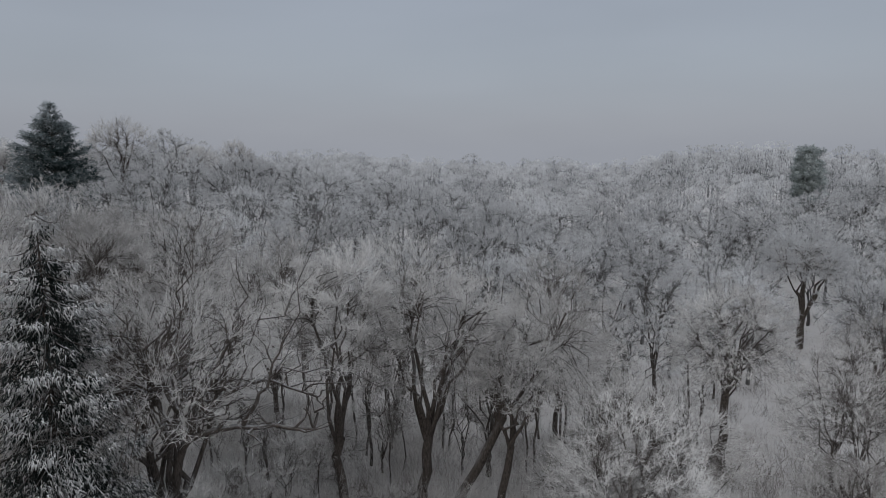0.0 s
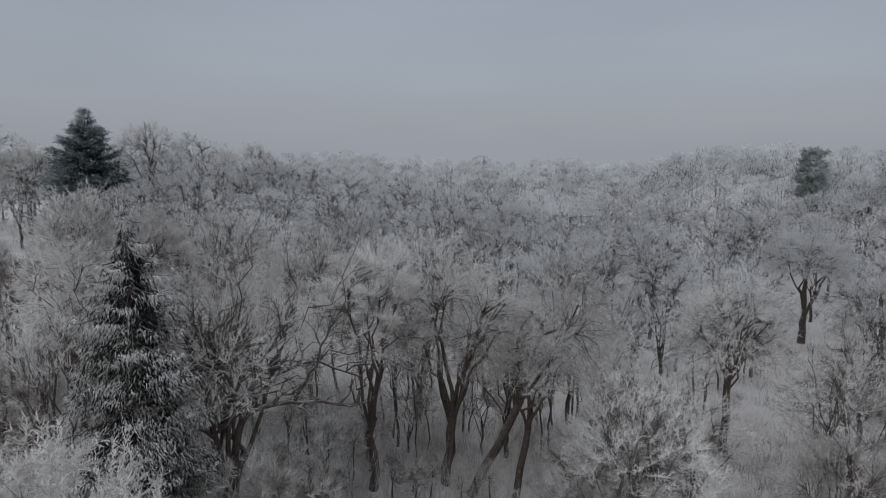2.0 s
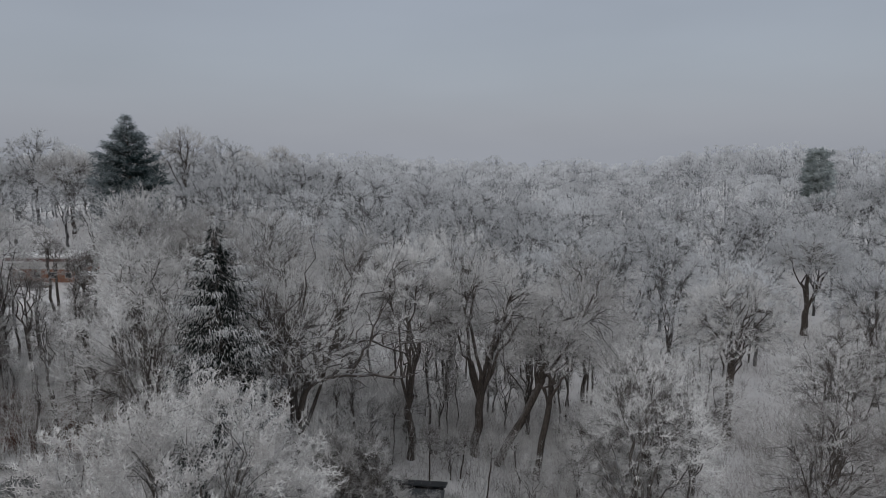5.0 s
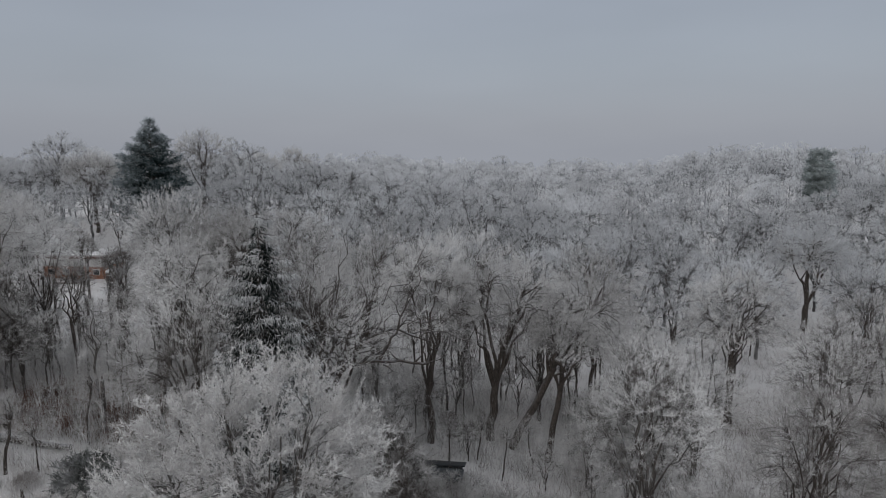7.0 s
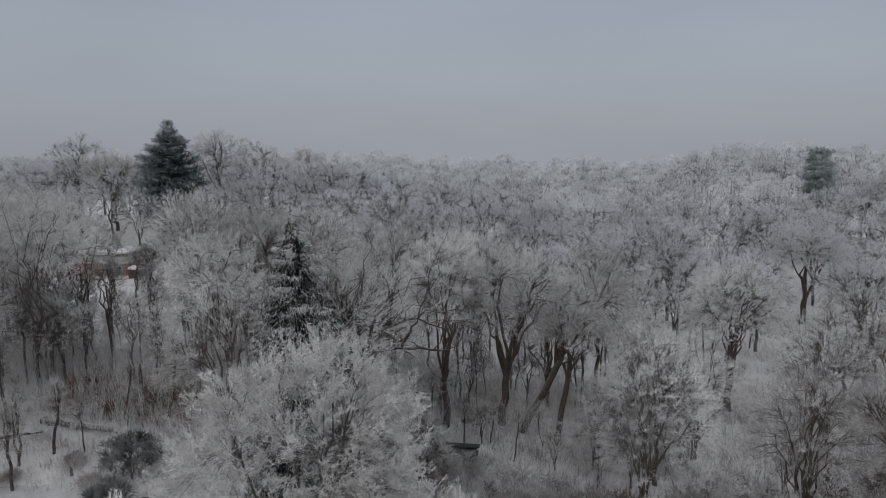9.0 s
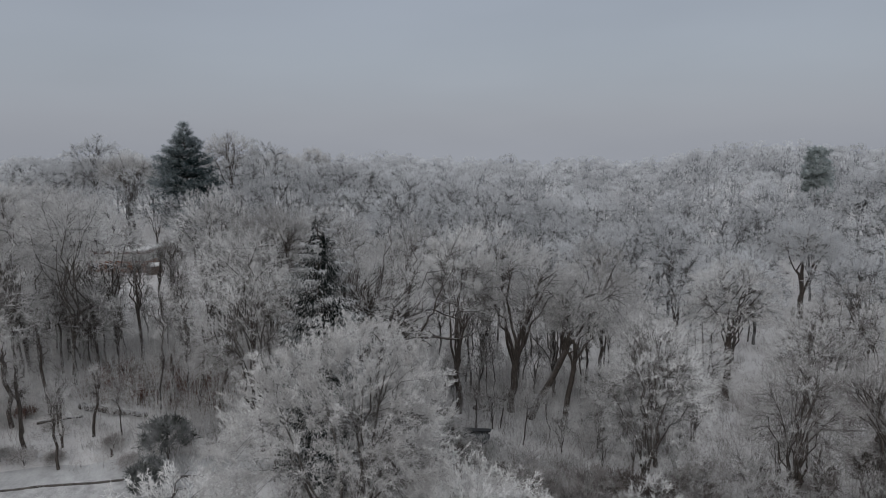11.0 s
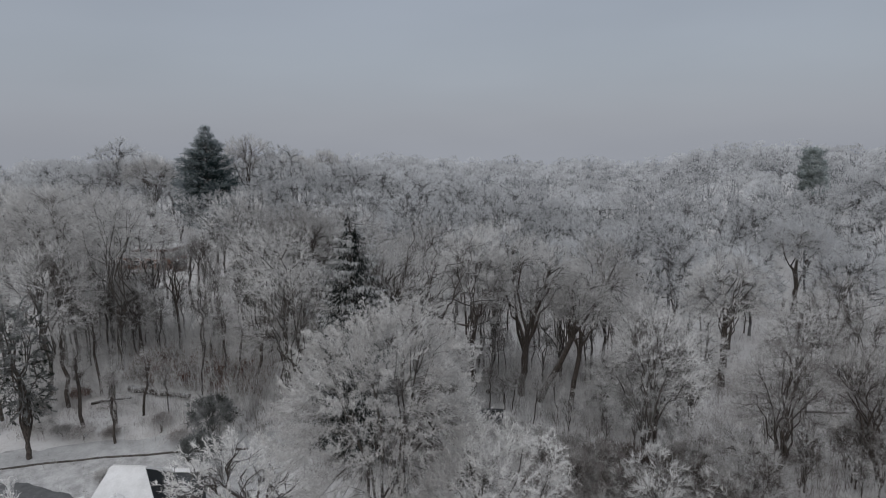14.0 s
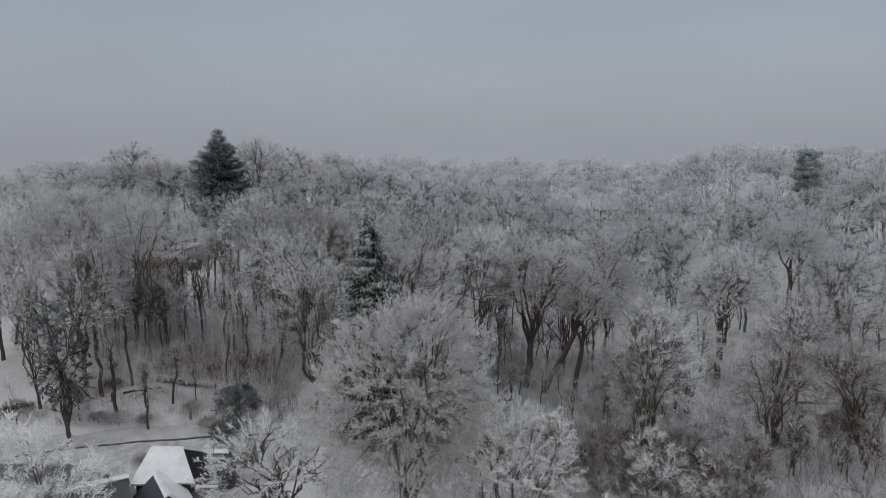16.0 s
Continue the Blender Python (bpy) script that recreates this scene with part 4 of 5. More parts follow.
def brush(name, mat, label, seed, clumps, tall, thick, x0, x1, y0, y1):
    """A stand of saplings and canes over one stretch of ground."""
    rng = np.random.default_rng(seed)
    base, tip = [], []
    for _ in range(clumps):
        x, y = rng.uniform(x0, x1), rng.uniform(y0, y1)
        k = int(rng.integers(3, 8))
        p = np.array([x, y, land(x, y) - 0.05]) + np.append(rng.normal(0, 0.4, (k, 2)), np.zeros((k, 1)), axis=1)
        base.append(p)
        tip.append(p + (rng.normal(0, 0.25, (k, 3)) + np.array([0, 0, 1.0])) * tall * rng.uniform(0.3, 1.15, (k, 1)))
    base, tip = np.concatenate(base), np.concatenate(tip)
    sets = [spikes(base, tip, thick)]
    for _ in range(6):
        side = base + (tip - base) * rng.uniform(0.25, 0.95, (len(base), 1))
        way = (tip - base) * 0.25 + rng.normal(0, 0.16 * tall, base.shape)
        sets.append(slivers(side, side + way * rng.uniform(0.4, 1.0, (len(base), 1)), np.full(len(base), thick * 0.8)))
    me = tri_mesh(name, *join_arrays(*sets))
    me.materials.append(mat)
    tagged(new(name, me), label, "undergrowth", kind="stuff")


brush("slope_saplings", TWIG, "haze of thin grey saplings on the snowy slope", 51, 620, 5.0, 0.024, -70, -33, 38, 62)
brush("reddish_brush", RED_BRUSH, "tangle of reddish-brown brush behind the felled trunk", 52, 420, 2.2, 0.02, -54, -36, 43.5, 52)
brush("pale_saplings", TWIG, "pale frosted saplings below the oaks", 53, 520, 4.2, 0.018, -12, 18, 46, 70)
brush("roadside_weeds", TWIG_BROWN, "dead stalks and weeds poking through the roadside snow", 57, 380, 0.8, 0.016, -64, -35, 32.5, 40)
brush("garden_weeds", TWIG_DARK, "dry frosted stalks in the snowy garden", 58, 150, 0.7, 0.014, -60, -30, 19, 30)
brush("grey_saplings", TWIG, "grey haze of saplings under the taller trees", 55, 520, 5.0, 0.02, -34, -10, 44, 72)
brush("hillside_saplings", TWIG_BROWN, "frosted saplings scattered over the open slope", 56, 420, 4.5, 0.018, 14, 66, 34, 70)
brush("dark_saplings", TWIG_BROWN, "brown brush and dark saplings in the hollow", 54, 800, 3.4, 0.02, -4, 18, 20, 37)


def undergrowth():
    """Saplings, canes and dead stalks on the forest floor."""
    rng = np.random.default_rng(8)
    for name, mat, label, n, tall, low, reach in (
            ("brush", TWIG_BROWN, "brown leafless brush and saplings on the forest floor", 3200, 2.6, 0, 130),
            ("frosted_brush", TWIG, "frosted grey saplings and canes between the trees", 3600, 2.2, -6, 150)):
        base, tip = [], []
        for _ in range(n):
            y = low + 28 + reach * rng.random() ** 1.5
            x = rng.uniform(-1, 1) * (0.74 * (y + 20)) - 6
            if -80 < x < -26 and y < 34 or -88 < x < -66 and 86 < y < 104:
                continue
            k = int(rng.integers(4, 11))
            p = np.array([x, y, land(x, y) - 0.05]) + np.append(rng.normal(0, 0.5, (k, 2)), np.zeros((k, 1)), axis=1)
            d = rng.normal(0, 0.35, (k, 3)) + np.array([0, 0, 1.0])
            base.append(p)
            tip.append(p + d * tall * rng.uniform(0.35, 1.15, (k, 1)))
        base, tip = np.concatenate(base), np.concatenate(tip)
        f = rng.uniform(0.3, 0.8, (len(base), 1))
        side = base + (tip - base) * f
        out = side + (tip - side) * 0.7 + rng.normal(0, 0.3, side.shape)
        v, t = join_arrays(spikes(base, tip, 0.017), slivers(side, out, np.full(len(side), 0.013)))
        me = tri_mesh(name, v, t)
        me.materials.append(mat)
        tagged(new(name, me), label, "undergrowth", kind="stuff")


undergrowth()


# ---- road, house and small things ----
ASPHALT = plain_material("wet_asphalt", (0.055, 0.055, 0.058), (0.10, 0.10, 0.102), 1.5, 0.55, 0.2, 0.01)
PACKED = plain_material("packed_road_snow", (0.27, 0.268, 0.266), (0.40, 0.397, 0.394), 0.6, 0.7, 0.3, 0.03)
BANK_BROWN = plain_material("dark_bank_brown", (0.03, 0.026, 0.024), (0.10, 0.085, 0.075), 2.0, 0.9, 0.5, 0.05)
SIDING = plain_material("dark_navy_siding", (0.016, 0.019, 0.022), (0.026, 0.030, 0.034), 3.0, 0.6)
ROOFING = plain_material("dark_metal_roofing", (0.012, 0.015, 0.018), (0.022, 0.026, 0.030), 2.0, 0.45)
FASCIA = plain_material("reddish_brown_fascia", (0.11, 0.06, 0.05), (0.16, 0.09, 0.075), 2.0, 0.7)
BRICKWALL = plain_material("orange_brown_wall", (0.22, 0.10, 0.06), (0.30, 0.14, 0.085), 1.5, 0.8, 0.3, 0.01)
PALE = plain_material("pale_painted_wall", (0.55, 0.54, 0.52), (0.66, 0.65, 0.63), 1.0, 0.6)
GLASS = plain_material("dark_window_glass", (0.02, 0.022, 0.025), (0.035, 0.037, 0.04), 1.0, 0.08)
BROWN = plain_material("weathered_brown_boards", (0.07, 0.05, 0.042), (0.13, 0.10, 0.085), 2.5, 0.8, 0.3, 0.01)


def ribbon(name, line, width, lift, mat, label, category):
    """A strip that follows the ground along a line, with soft uneven edges."""
    pts = []
    for k in range(len(line) - 1):
        (x0, y0), (x1, y1) = line[k], line[k + 1]
        n = max(2, int(math.hypot(x1 - x0, y1 - y0) / 1.0))
        pts += [(x0 + (x1 - x0) * i / n, y0 + (y1 - y0) * i / n) for i in range(n)]
    pts.append(line[-1])
    for _ in range(3):
        pts = [pts[0]] + [((a[0] + 2 * b[0] + c[0]) / 4, (a[1] + 2 * b[1] + c[1]) / 4) for a, b, c in zip(pts, pts[1:], pts[2:])] + [pts[-1]]
    bm = bmesh.new()
    rows = []
    for k, (x, y) in enumerate(pts):
        a, b = pts[max(0, k - 1)], pts[min(len(pts) - 1, k + 1)]
        dx, dy = b[0] - a[0], b[1] - a[1]
        n = math.hypot(dx, dy) or 1
        row = []
        for s in (-1, -0.5, 0, 0.5, 1):
            w = width / 2 * s * (1 + 0.12 * noise.noise((x * 0.3, y * 0.3, s * 5)))
            px, py = x - dy / n * w, y + dx / n * w
            row.append(bm.verts.new((px, py, land(px, py) + lift * (1 if abs(s) < 1 else 0.2))))
        rows.append(row)
    for p, q in zip(rows, rows[1:]):
        for i in range(4):
            bm.faces.new((p[i], p[i + 1], q[i + 1], q[i]))
    return tagged(part(name, bm, mat, None), label, category, kind="structure")


VERGE = plain_material("trodden_snow", (0.23, 0.226, 0.223), (0.43, 0.423, 0.419), 0.9, 0.75, 0.6, 0.1)
ribbon("snow_verge", [(-115, 12), (-75, 21), (-58, 25.5), (-47, 27.5), (-36, 29), (-29, 30)], 11.0, 0.05, VERGE, "open snow beside the road and the house", "snow")
ribbon("road", [(-110, 14), (-75, 24.5), (-59, 28.6), (-47, 32.0), (-38, 34.5), (-24, 36)], 3.2, 0.10, PACKED, "narrow snow-packed road along the foot of the slope", "road")
ribbon("road_bank", [(-61, 26.5), (-55, 28.2), (-47, 30.3), (-39, 32.0), (-34, 33.0)], 0.32, 0.14, BANK_BROWN, "dark brown bank along the edge of the road", "bank")
ribbon("driveway", [(-72, 21.5), (-60, 24.0), (-54, 23.6), (-48, 22.4), (-45, 20.0)], 3.6, 0.12, ASPHALT, "dark wet asphalt driveway leading to the house", "driveway")


def prism(bm, profile, y0, y1):
    """A solid with the given x, z outline, from y0 to y1."""
    a = [bm.verts.new((x, y0, z)) for x, z in profile]
    b = [bm.verts.new((x, y1, z)) for x, z in profile]
    n = len(profile)
    bm.faces.new(a)
    bm.faces.new(b[::-1])
    for i in range(n):
        bm.faces.new((a[i], b[i], b[(i + 1) % n], a[(i + 1) % n]))
    bmesh.ops.recalc_face_normals(bm, faces=bm.faces)


def slab(bm, x0, z0, x1, z1, y0, y1, thick):
    """A sloping roof slab."""
    dx, dz = x1 - x0, z1 - z0
    n = math.hypot(dx, dz)
    ux, uz = -dz / n * thick, dx / n * thick
    if uz < 0:
        ux, uz = -ux, -uz
    prism(bm, [(x0, z0), (x1, z1), (x1 + ux, z1 + uz), (x0 + ux, z0 + uz)], y0, y1)


def gabled_wing(parent, x, y, turn, length, half, eave, ridge, snow_left, snow_right):
    """A wing whose ridge runs along its own y axis: body, two roof slopes, snow on the slopes that hold it."""
    made = []
    bm = bmesh.new()
    prism(bm, [(-half + 0.3, -1.5), (half - 0.3, -1.5), (half - 0.3, eave + 0.1), (0, ridge - 0.12), (-half + 0.3, eave + 0.1)], 0.3, length - 0.3)
    made.append(part("wall", bm, SIDING, parent, "dark navy siding wall"))
    for s, snow in ((-1, snow_left), (1, snow_right)):
        bm = bmesh.new()
        slab(bm, s * half, eave, 0, ridge, 0, length, 0.12)
        made.append(part("roof", bm, ROOFING, parent, "dark metal roof slope"))
        bm = bmesh.new()
        if snow:
            slab(bm, s * (half + 0.05), eave + 0.13, 0, ridge + 0.13, -0.05, length + 0.05, 0.22)
        else:
            slab(bm, s * 0.28, ridge - 0.02, 0, ridge + 0.125, -0.05, length + 0.05, 0.14)
        made.append(part("snow_cap", bm, SNOW, parent, "thick white snow on the roof"))
    for ob in made:
        ob.matrix_basis = pose(x, y, 0, 0, 0, turn)


def near_house():
    h = tagged(empty("house"), "dark-walled house with snow-covered and dark bare roof slopes", "house")
    h.location = (-40, 17, land(-40, 17))
    # snowy hipped main roof, bare on its far end
    eave = [(-1.8, -0.7, 4.2), (4.1, -0.3, 4.2), (3.8, 5.6, 4.3), (-1.9, 5.6, 4.3)]
    top = [(-1.4, 2.9, 6.24), (1.8, 2.7, 6.24)]
    faces = (("roof_slope", (0, 1, 5, 4), SNOW, "roof slope under thick white snow"), ("roof_slope", (1, 2, 5), ROOFING, "dark bare roof slope"), ("roof_slope", (2, 3, 4, 5), SNOW, ""), ("roof_slope", (3, 0, 4), SNOW, ""))
    for name, ids, mat, label in faces:
        bm = bmesh.new()
        vs = [bm.verts.new((eave + top)[i]) for i in ids]
        bm.faces.new(vs)
        if mat == SNOW:
            bmesh.ops.subdivide_edges(bm, edges=bm.edges[:], cuts=5, use_grid_fill=True)
            for v in bm.verts:
                v.co.z += 0.07 * noise.noise(v.co * 1.3)
        bmesh.ops.solidify(bm, geom=bm.faces[:], thickness=-0.24 if mat == SNOW else -0.12)
        bmesh.ops.recalc_face_normals(bm, faces=bm.faces)
        part(name, bm, mat, h, label)
    bm = bmesh.new()
    box(bm, -1.6, -0.3, -1.5, 3.7, 5.2, 4.15)
    part("main_wall", bm, SIDING, h, "dark navy siding wall")
    gabled_wing(h, -1.9, -0.9, 120, 8.2, 2.6, 2.9, 5.2, False, True)
    gabled_wing(h, 0.35, -0.1, 217, 5.2, 2.1, 3.4, 5.14, True, False)
    gabled_wing(h, 5.4, 5.0, 90, 4.6, 2.4, 2.6, 4.8, False, True)
    bm = bmesh.new()
    box(bm, -3.4, -1.7, 4.9, -3.25, -1.55, 5.75, 0.02)
    part("vent_pipe", bm, ROOFING, h)
    bm = bmesh.new()
    box(bm, 3.9, -2.2, 3.5, 6.0, 0.4, 3.62, 0.02)
    part("porch_roof", bm, ROOFING, h, "flat dark porch roof")
    bm = bmesh.new()
    box(bm, 3.85, 0.1, 3.624, 6.05, 0.45, 3.76, 0.04)
    part("snow_strip", bm, SNOW, h, "strip of snow along the porch edge")
    for x in (4.1, 5.85):
        bm = bmesh.new()
        box(bm, x - 0.07, -2.1, -1.5, x + 0.07, -1.96, 3.5, 0.01)
        part("porch_post", bm, SIDING, h)


near_house()


def hill_house(x, y, turn):
    """A long low house on the ridge, half hidden by trees."""
    h = tagged(empty("house"), "long low house with brown fascia, pale band and orange-brown wall", "house")
    h.matrix_basis = pose(x, y, land(x, y), 0, 0, turn)
    bm = bmesh.new()
    box(bm, -6.5, 0, -1, 6.5, 7, 2.6, 0.03)
    part("wall", bm, BRICKWALL, h, "orange-brown wall")
    bm = bmesh.new()
    box(bm, -6.6, -0.12, 2.6, 6.6, 7.1, 4.2, 0.03)
    part("upper_wall", bm, PALE, h, "pale painted upper wall")
    bm = bmesh.new()
    box(bm, -7.2, -0.9, 4.2, 7.2, 7.9, 4.75, 0.05)
    part("fascia", bm, FASCIA, h, "reddish-brown roof edge")
    bm = bmesh.new()
    box(bm, -7.1, -0.8, 4.754, 7.1, 7.8, 5.1, 0.12)
    part("snow_cap", bm, SNOW, h, "flat roof under snow")
    for k in range(4):
        w = empty("window")
        w.parent = h
        w.location = (-4.8 + 3.2 * k, -0.03, 0.9)
        bm = bmesh.new()
        box(bm, -0.7, -0.05, 0, 0.7, 0.1, 1.2, 0.02)
        part("frame", bm, PALE, w)
        bm = bmesh.new()
        box(bm, -0.6, -0.065, 0.1, 0.6, -0.02, 1.1)
        part("pane", bm, GLASS, w)
    bm = bmesh.new()
    box(bm, -7.5, -3.0, -1.0, 3.0, -1.2, -0.2, 0.05)
    part("terrace", bm, BROWN, h, "dark timber terrace")


hill_house(-82.5, 106.0, -4)


def hill_cottage(x, y):
    h = tagged(empty("cottage"), "small gabled cottage with snowy roof among ridge trees", "house")
    h.matrix_basis = pose(x, y, land(x, y), 0, 0, 35)
    bm = bmesh.new()
    prism(bm, [(-3, -1), (3, -1), (3, 4.5), (0, 7.3), (-3, 4.5)], 0, 8)
    part("wall", bm, PALE, h, "pale painted wall")
    for s in (-1, 1):
        bm = bmesh.new()
        slab(bm, s * 3.5, 4.1, 0, 7.4, -0.4, 8.4, 0.3)
        part("roof", bm, SNOW, h, "snow-covered roof slope")
    bm = bmesh.new()
    box(bm, -0.5, -0.06, 2.2, 0.5, 0.05, 3.6, 0.02)
    part("window", bm, GLASS, h)


hill_cottage(-100, 110)


def shed(x, y):
    s = tagged(empty("shed"), "small brown wooden shed with snow heaped on its roof", "shed")
    s.matrix_basis = pose(x, y, land(x, y), 0, 0, 12)
    bm = bmesh.new()
    box(bm, -1.3, -1.0, -0.5, 1.3, 1.0, 1.7, 0.03)
    part("wall", bm, BROWN, s)
    bm = bmesh.new()
    bmesh.ops.create_icosphere(bm, subdivisions=3, radius=1.0)
    for v in bm.verts:
        v.co = Vector((v.co.x * 1.6, v.co.y * 1.3, 1.7 + max(0.0, v.co.z) * 0.75 + 0.08 * noise.noise(v.co * 2)))
    part("snow_cap", bm, SNOW, s, "rounded heap of snow")


shed(-73.5, 104.5)


def hollow_shed(x, y):
    """A long low shed with a dark roof, half hidden behind frosted shrubs."""
    h = tagged(empty("shed"), "long low shed with dark blue-grey roof behind frosted shrubs", "shed")
    h.matrix_basis = pose(x, y, land(x, y), 0, 0, -6)
    bm = bmesh.new()
    box(bm, -3.0, -1.3, -0.5, 3.0, 1.3, 0.85, 0.02)
    part("wall", bm, SIDING, h, "dark board wall")
    for s in (-1, 1):
        bm = bmesh.new()
        prism(bm, [(-3.3, 1.3), (3.3, 1.3), (3.3, 1.42), (-3.3, 1.42)], 0, 1.75)
        ob = part("roof", bm, ROOFING, h, "dark blue-grey roof slope")
        ob.matrix_basis = pose(0, 0, -0.08, 0, 0, 0 if s > 0 else 180) @ pose(0, 0, 0, -14, 0, 0)
    bm = bmesh.new()
    box(bm, -3.9, -1.9, -0.3, -2.2, -1.4, 0.75, 0.12)
    part("snow_heap", bm, SNOW, h, "heap of snow against the wall")


hollow_shed(-8.2, 44.6)


def fallen_log(x, y, turn, length, radius, label, tilt=0.0, snow=True):
    """A felled trunk with broken branch stubs and a crust of snow along its top."""
    rng = np.random.default_rng(int(length * 100))
    t = Tubes()
    s = np.linspace(0, length, 9)
    wob = np.stack([s - length / 2, rng.normal(0, 0.05, 9), rng.normal(0, 0.04, 9)], -1)
    t.add(wob, radius * np.linspace(1.05, 0.7, 9) * rng.uniform(0.92, 1.08, 9), 10)
    ob = tagged(empty("fallen_log"), label, "log", "fallen logs")
    ob.matrix_basis = pose(x, y, land(x, y) + radius * 0.75, 0, tilt, turn)
    v, f = t.arrays()
    n = len(v)
    v = np.concatenate([v, wob[[0]], wob[[-1]]])
    caps = [[(i + 1) % 10, i, n] for i in range(10)] + [[n - 10 + i, n - 10 + (i + 1) % 10, n + 1] for i in range(10)]
    mesh_part("trunk", tri_mesh("trunk", v, np.concatenate([f, caps]), True), BARK, ob)
    for k in range(4):
        b = Tubes()
        p = wob[2 + k]
        d = np.array([rng.uniform(0.1, 0.5), rng.choice([-1, 1]) * rng.uniform(0.4, 0.9), rng.uniform(0.1, 0.8)])
        b.add(np.stack([p, p + d * 0.6, p + d * 1.2 + rng.normal(0, 0.1, 3)]), [radius * 0.25, radius * 0.2, radius * 0.05], 5)
        mesh_part("branch_stub", tri_mesh("branch_stub", *b.arrays(), True), BARK, ob)
    if snow:
        c = Tubes()
        c.add(wob[1:-1] + np.array([0, 0, radius * 0.8]), radius * np.array([0.05, 0.24, 0.3, 0.2, 0.27, 0.2, 0.05]), 8)
        mesh_part("snow_crust", tri_mesh("snow_crust", *c.arrays(), True), SNOW, ob, "crust of snow along the top")


fallen_log(-48.0, 42.0, -6, 8.2, 0.42, "long felled trunk with snow lying along its top", 5)
fallen_log(27.5, 46.0, 18, 2.6, 0.2, "short broken log lying on snowy slope")
fallen_log(43.0, 59.5, 4, 9.0, 0.22, "thin fallen trunk lying across the snowy slope", 4)
fallen_log(43.5, 55.0, 165, 6.0, 0.16, "thin fallen branch on the snow")
fallen_log(-6.0, 54.0, 30, 1.6, 0.35, "short dark stump log lying in snow")
fallen_log(-53.0, 40.0, 25, 4.5, 0.15, "thin fallen branch on the snow beside the felled trunk")


def snag(x, y, height, radius, seed):
    """A dead broken trunk standing upright."""
    rng = np.random.default_rng(seed)
    t = Tubes()
    s = np.linspace(-0.4, height, 6)
    t.add(np.stack([rng.normal(0, 0.05, 6) + 0.04 * s, rng.normal(0, 0.05, 6), s], -1), radius * np.array([1.4, 1.1, 1, 0.95, 0.9, 0.35]), 8)
    ob = tagged(empty("dead_trunk"), "dark broken dead trunk standing in the snow", "tree stump", "dead trunks")
    ob.matrix_basis = pose(x, y, land(x, y))
    mesh_part("trunk", tri_mesh("trunk", *t.arrays(), True), BARK, ob)


for k, (x, y, hgt) in enumerate([(-42.7, 45.5, 6.0), (-40.2, 43.8, 1.0), (-38.9, 44.3, 0.6), (-36.8, 44.6, 0.9), (-55.6, 37.5, 1.2), (-44.5, 35.0, 0.9), (36.0, 50.4, 2.6)]):
    snag(x, y, hgt, 0.15 if hgt < 4 else 0.24, 300 + k)


def bare_stem(x, y, height, radius, lean, seed):
    """A thin leafless young trunk with short side twigs."""
    t = broadleaf(BARK, TWIG_DARK, "thin dark young tree beside the road", seed, height, 1.4, radius, height * 0.25, 7, 34, 700, 0.7, 0.016, puff=0.6, crook=0.3, floor=-0.7, lean=(lean, 0.0), fork=height * 0.55, name="sapling", category="sapling", apart=True, group="roadside saplings")
    stand(t, x, y)


for k, (x, y, hgt, rad, lean) in enumerate([(-48.5, 32.4, 9.0, 0.13, 0.0), (-53.3, 34.6, 12.0, 0.19, -0.04), (-48.0, 37.9, 9.0, 0.14, 0.16), (-51.0, 37.0, 9.0, 0.12, 0.05), (-45.2, 38.5, 7.0, 0.07, 0.0), (-50.2, 35.8, 8.0, 0.11, -0.03), (-57.5, 38.5, 13.0, 0.22, 0.03), (-54.8, 41.0, 13.0, 0.16, -0.05), (-43.0, 43.0, 11.0, 0.1, 0.1), (-39.5, 45.0, 13.0, 0.16, 0.2), (-37.0, 45.5, 14.0, 0.2, 0.25), (-41.5, 47.0, 12.0, 0.12, 0.05)]):
    bare_stem(x, y, hgt, rad, lean, 330 + k)


def low_bush(x, y, size, mat, label, seed):
    t = broadleaf(BARK, mat, label, seed, 1.6 * size, 1.5 * size, 0.04, 0.15, 6, 24, 900, 0.5, 0.02, fork=0.15, fill=0.6, inner=mat, name="bush", category="bush", group="low bushes")
    stand(t, x, y)


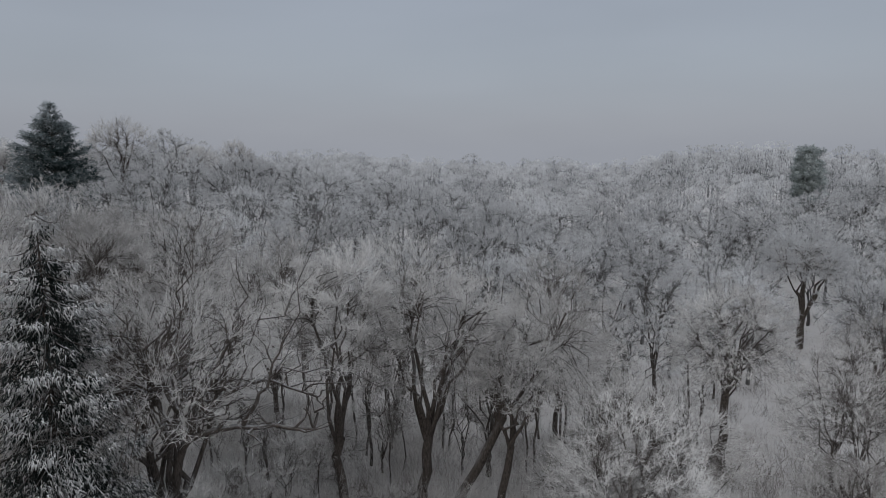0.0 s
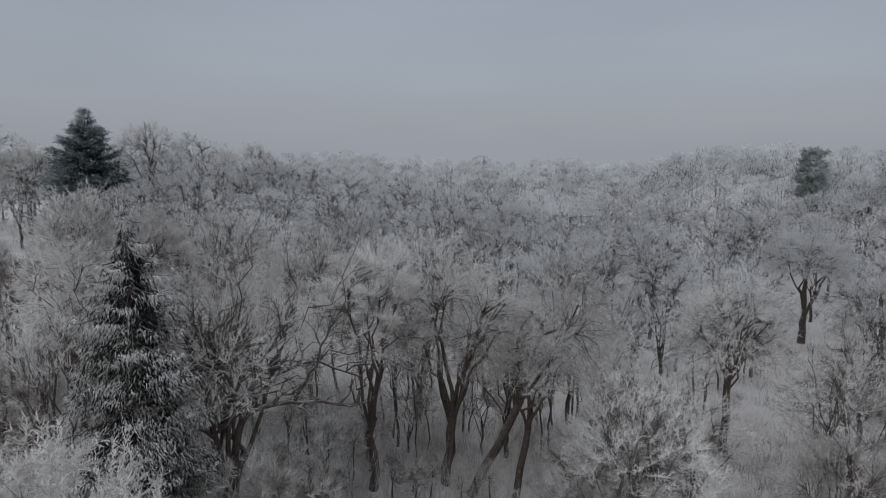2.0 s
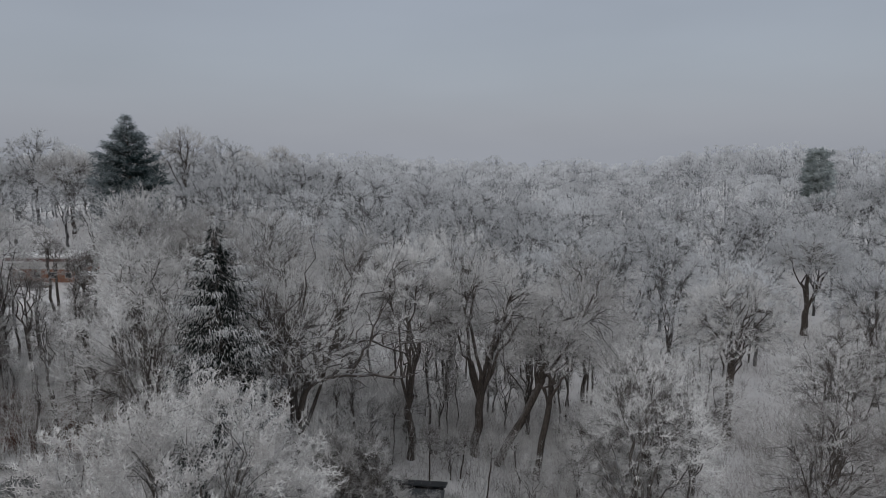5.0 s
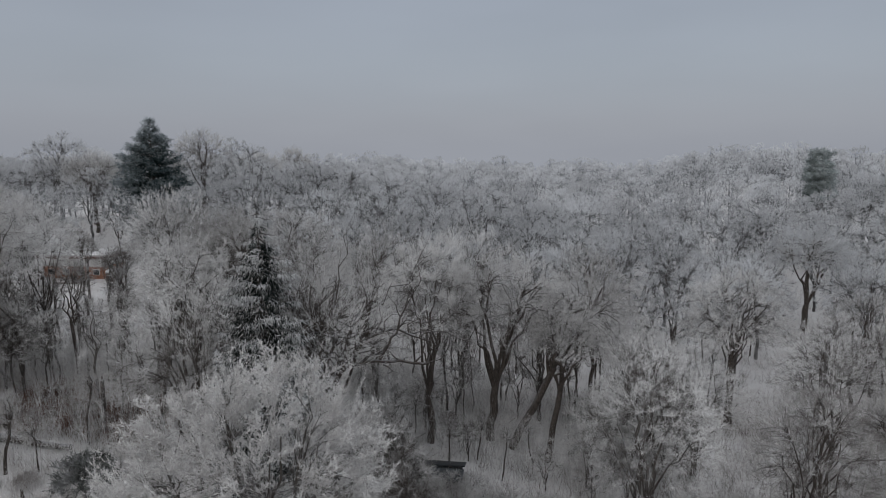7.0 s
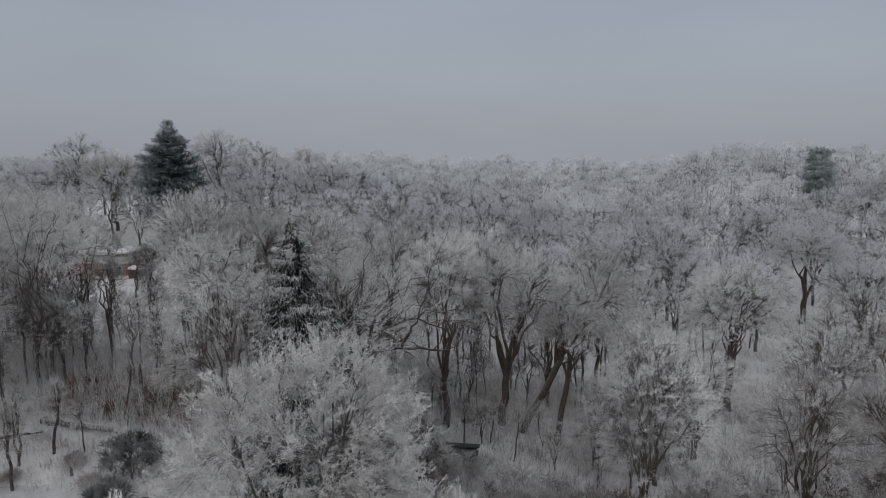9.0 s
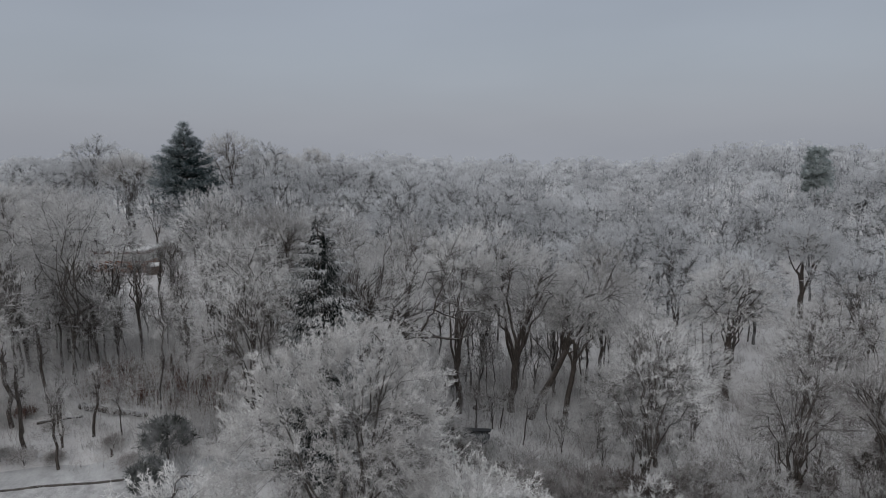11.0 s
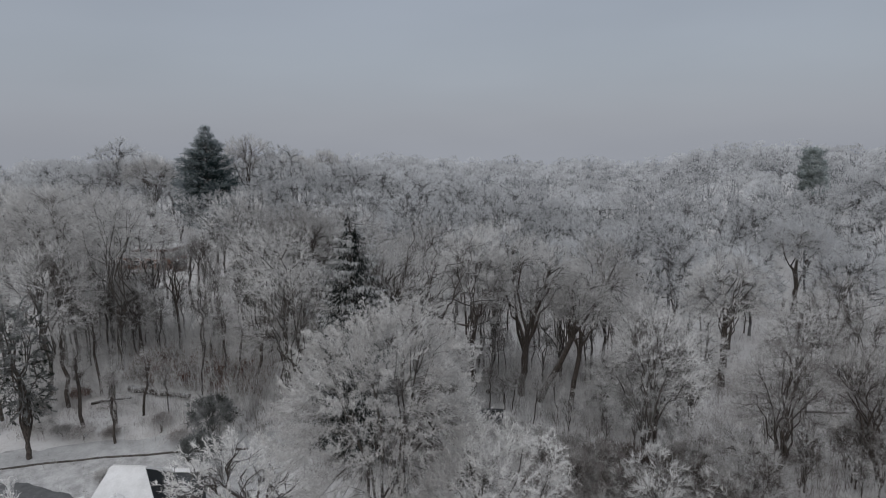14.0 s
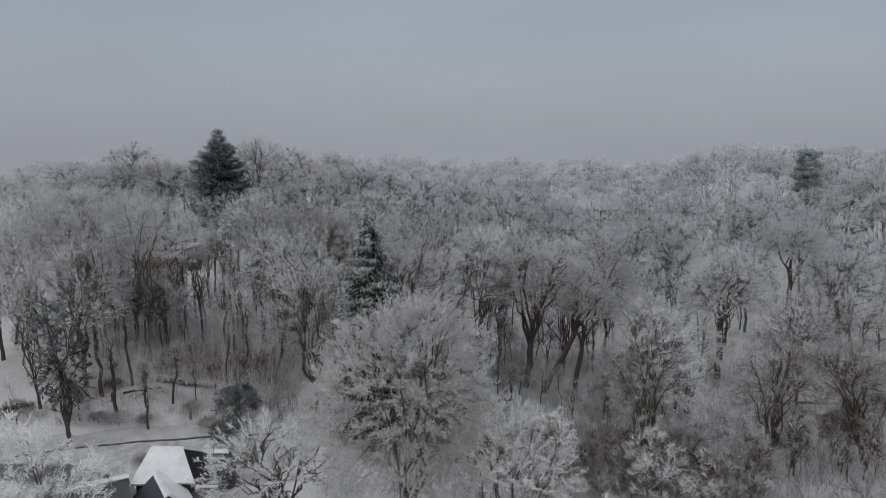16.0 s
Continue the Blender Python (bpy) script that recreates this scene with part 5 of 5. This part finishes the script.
for k, (x, y, s) in enumerate([(-52.3, 32.8, 1.2), (-55.0, 33.2, 0.9), (-49.5, 33.6, 0.8), (-46.5, 26.5, 0.7), (-41.5, 33.2, 1.0), (-57.5, 33.5, 1.3), (-45.0, 36.4, 0.9)]):
    low_bush(x, y, s, TWIG_BROWN if k % 2 == 0 else TWIG_DARK, "low dark leafless bush on the snowy bank", 350 + k)
for k, (x, y, s) in enumerate([(-46.0, 45.0, 1.1), (-43.0, 47.0, 1.2), (-50.0, 46.5, 1.0), (-40.0, 49.0, 1.2), (-57.0, 40.0, 1.0)]):
    low_bush(x, y, s, RED_BRUSH, "tangle of reddish-brown brush behind the felled trunk", 360 + k)


for k, (x, y, s) in enumerate([(-10.5, 42.0, 1.5), (-8.4, 41.6, 1.3), (-6.2, 42.0, 1.5), (-4.2, 43.0, 1.4), (-7.4, 40.0, 1.6), (-9.6, 39.6, 1.5), (-5.0, 40.4, 1.4), (-2.6, 40.0, 1.7), (-0.4, 41.4, 1.6), (1.8, 39.4, 1.7), (-1.6, 37.6, 1.7), (0.8, 36.6, 1.6), (-4.0, 37.4, 1.6), (3.6, 41.0, 1.5)]):
    low_bush(x, y, s, TWIG, "pale frosted shrub in the snowy hollow near the low shed", 370 + k)

# thin bare trunks in the gap below the ridge house
for k, (x, y, hgt) in enumerate([(-66.0, 82.5, 15.0), (-52.8, 68.6, 15.0), (-58.5, 76.0, 13.0), (-61.5, 86.0, 12.0), (-49.0, 62.0, 13.0), (-70.0, 90.0, 12.0), (-45.0, 56.0, 12.0), (-55.5, 63.0, 14.0), (-51.0, 55.0, 15.0)]):
    t = broadleaf(BARK, TWIG_DARK, "thin bare tree with crooked dark trunk on the snowy slope", 380 + k, hgt, 2.6, 0.2, hgt * 0.55, 6, 30, 500, 1.2, 0.025, crook=0.3, fork=hgt * 0.5, lean=(0.05 * (k % 3 - 1), 0.0), apart=True, group="gap trees")
    stand(t, x, y, 60 * k)

for k, (x, y, hgt, lean) in enumerate([(-6.5, 47.0, 7.0, 0.0), (-3.5, 49.5, 6.0, 0.12), (-1.0, 46.0, 8.0, 0.08), (-10.5, 50.0, 9.0, 0.05), (2.5, 49.0, 7.0, -0.12), (-5.0, 57.5, 9.0, 0.0), (-4.0, 61.0, 10.0, 0.02)]):
    t = broadleaf(BARK, TWIG_DARK, "thin dark sapling on open snow below the oaks", 400 + k, hgt, 1.5, 0.07, hgt * 0.3, 5, 30, 420, 0.8, 0.015, crook=0.3, lean=(lean, 0.0), fork=hgt * 0.6, name="sapling", category="sapling", apart=True, group="oak saplings")
    stand(t, x, y)
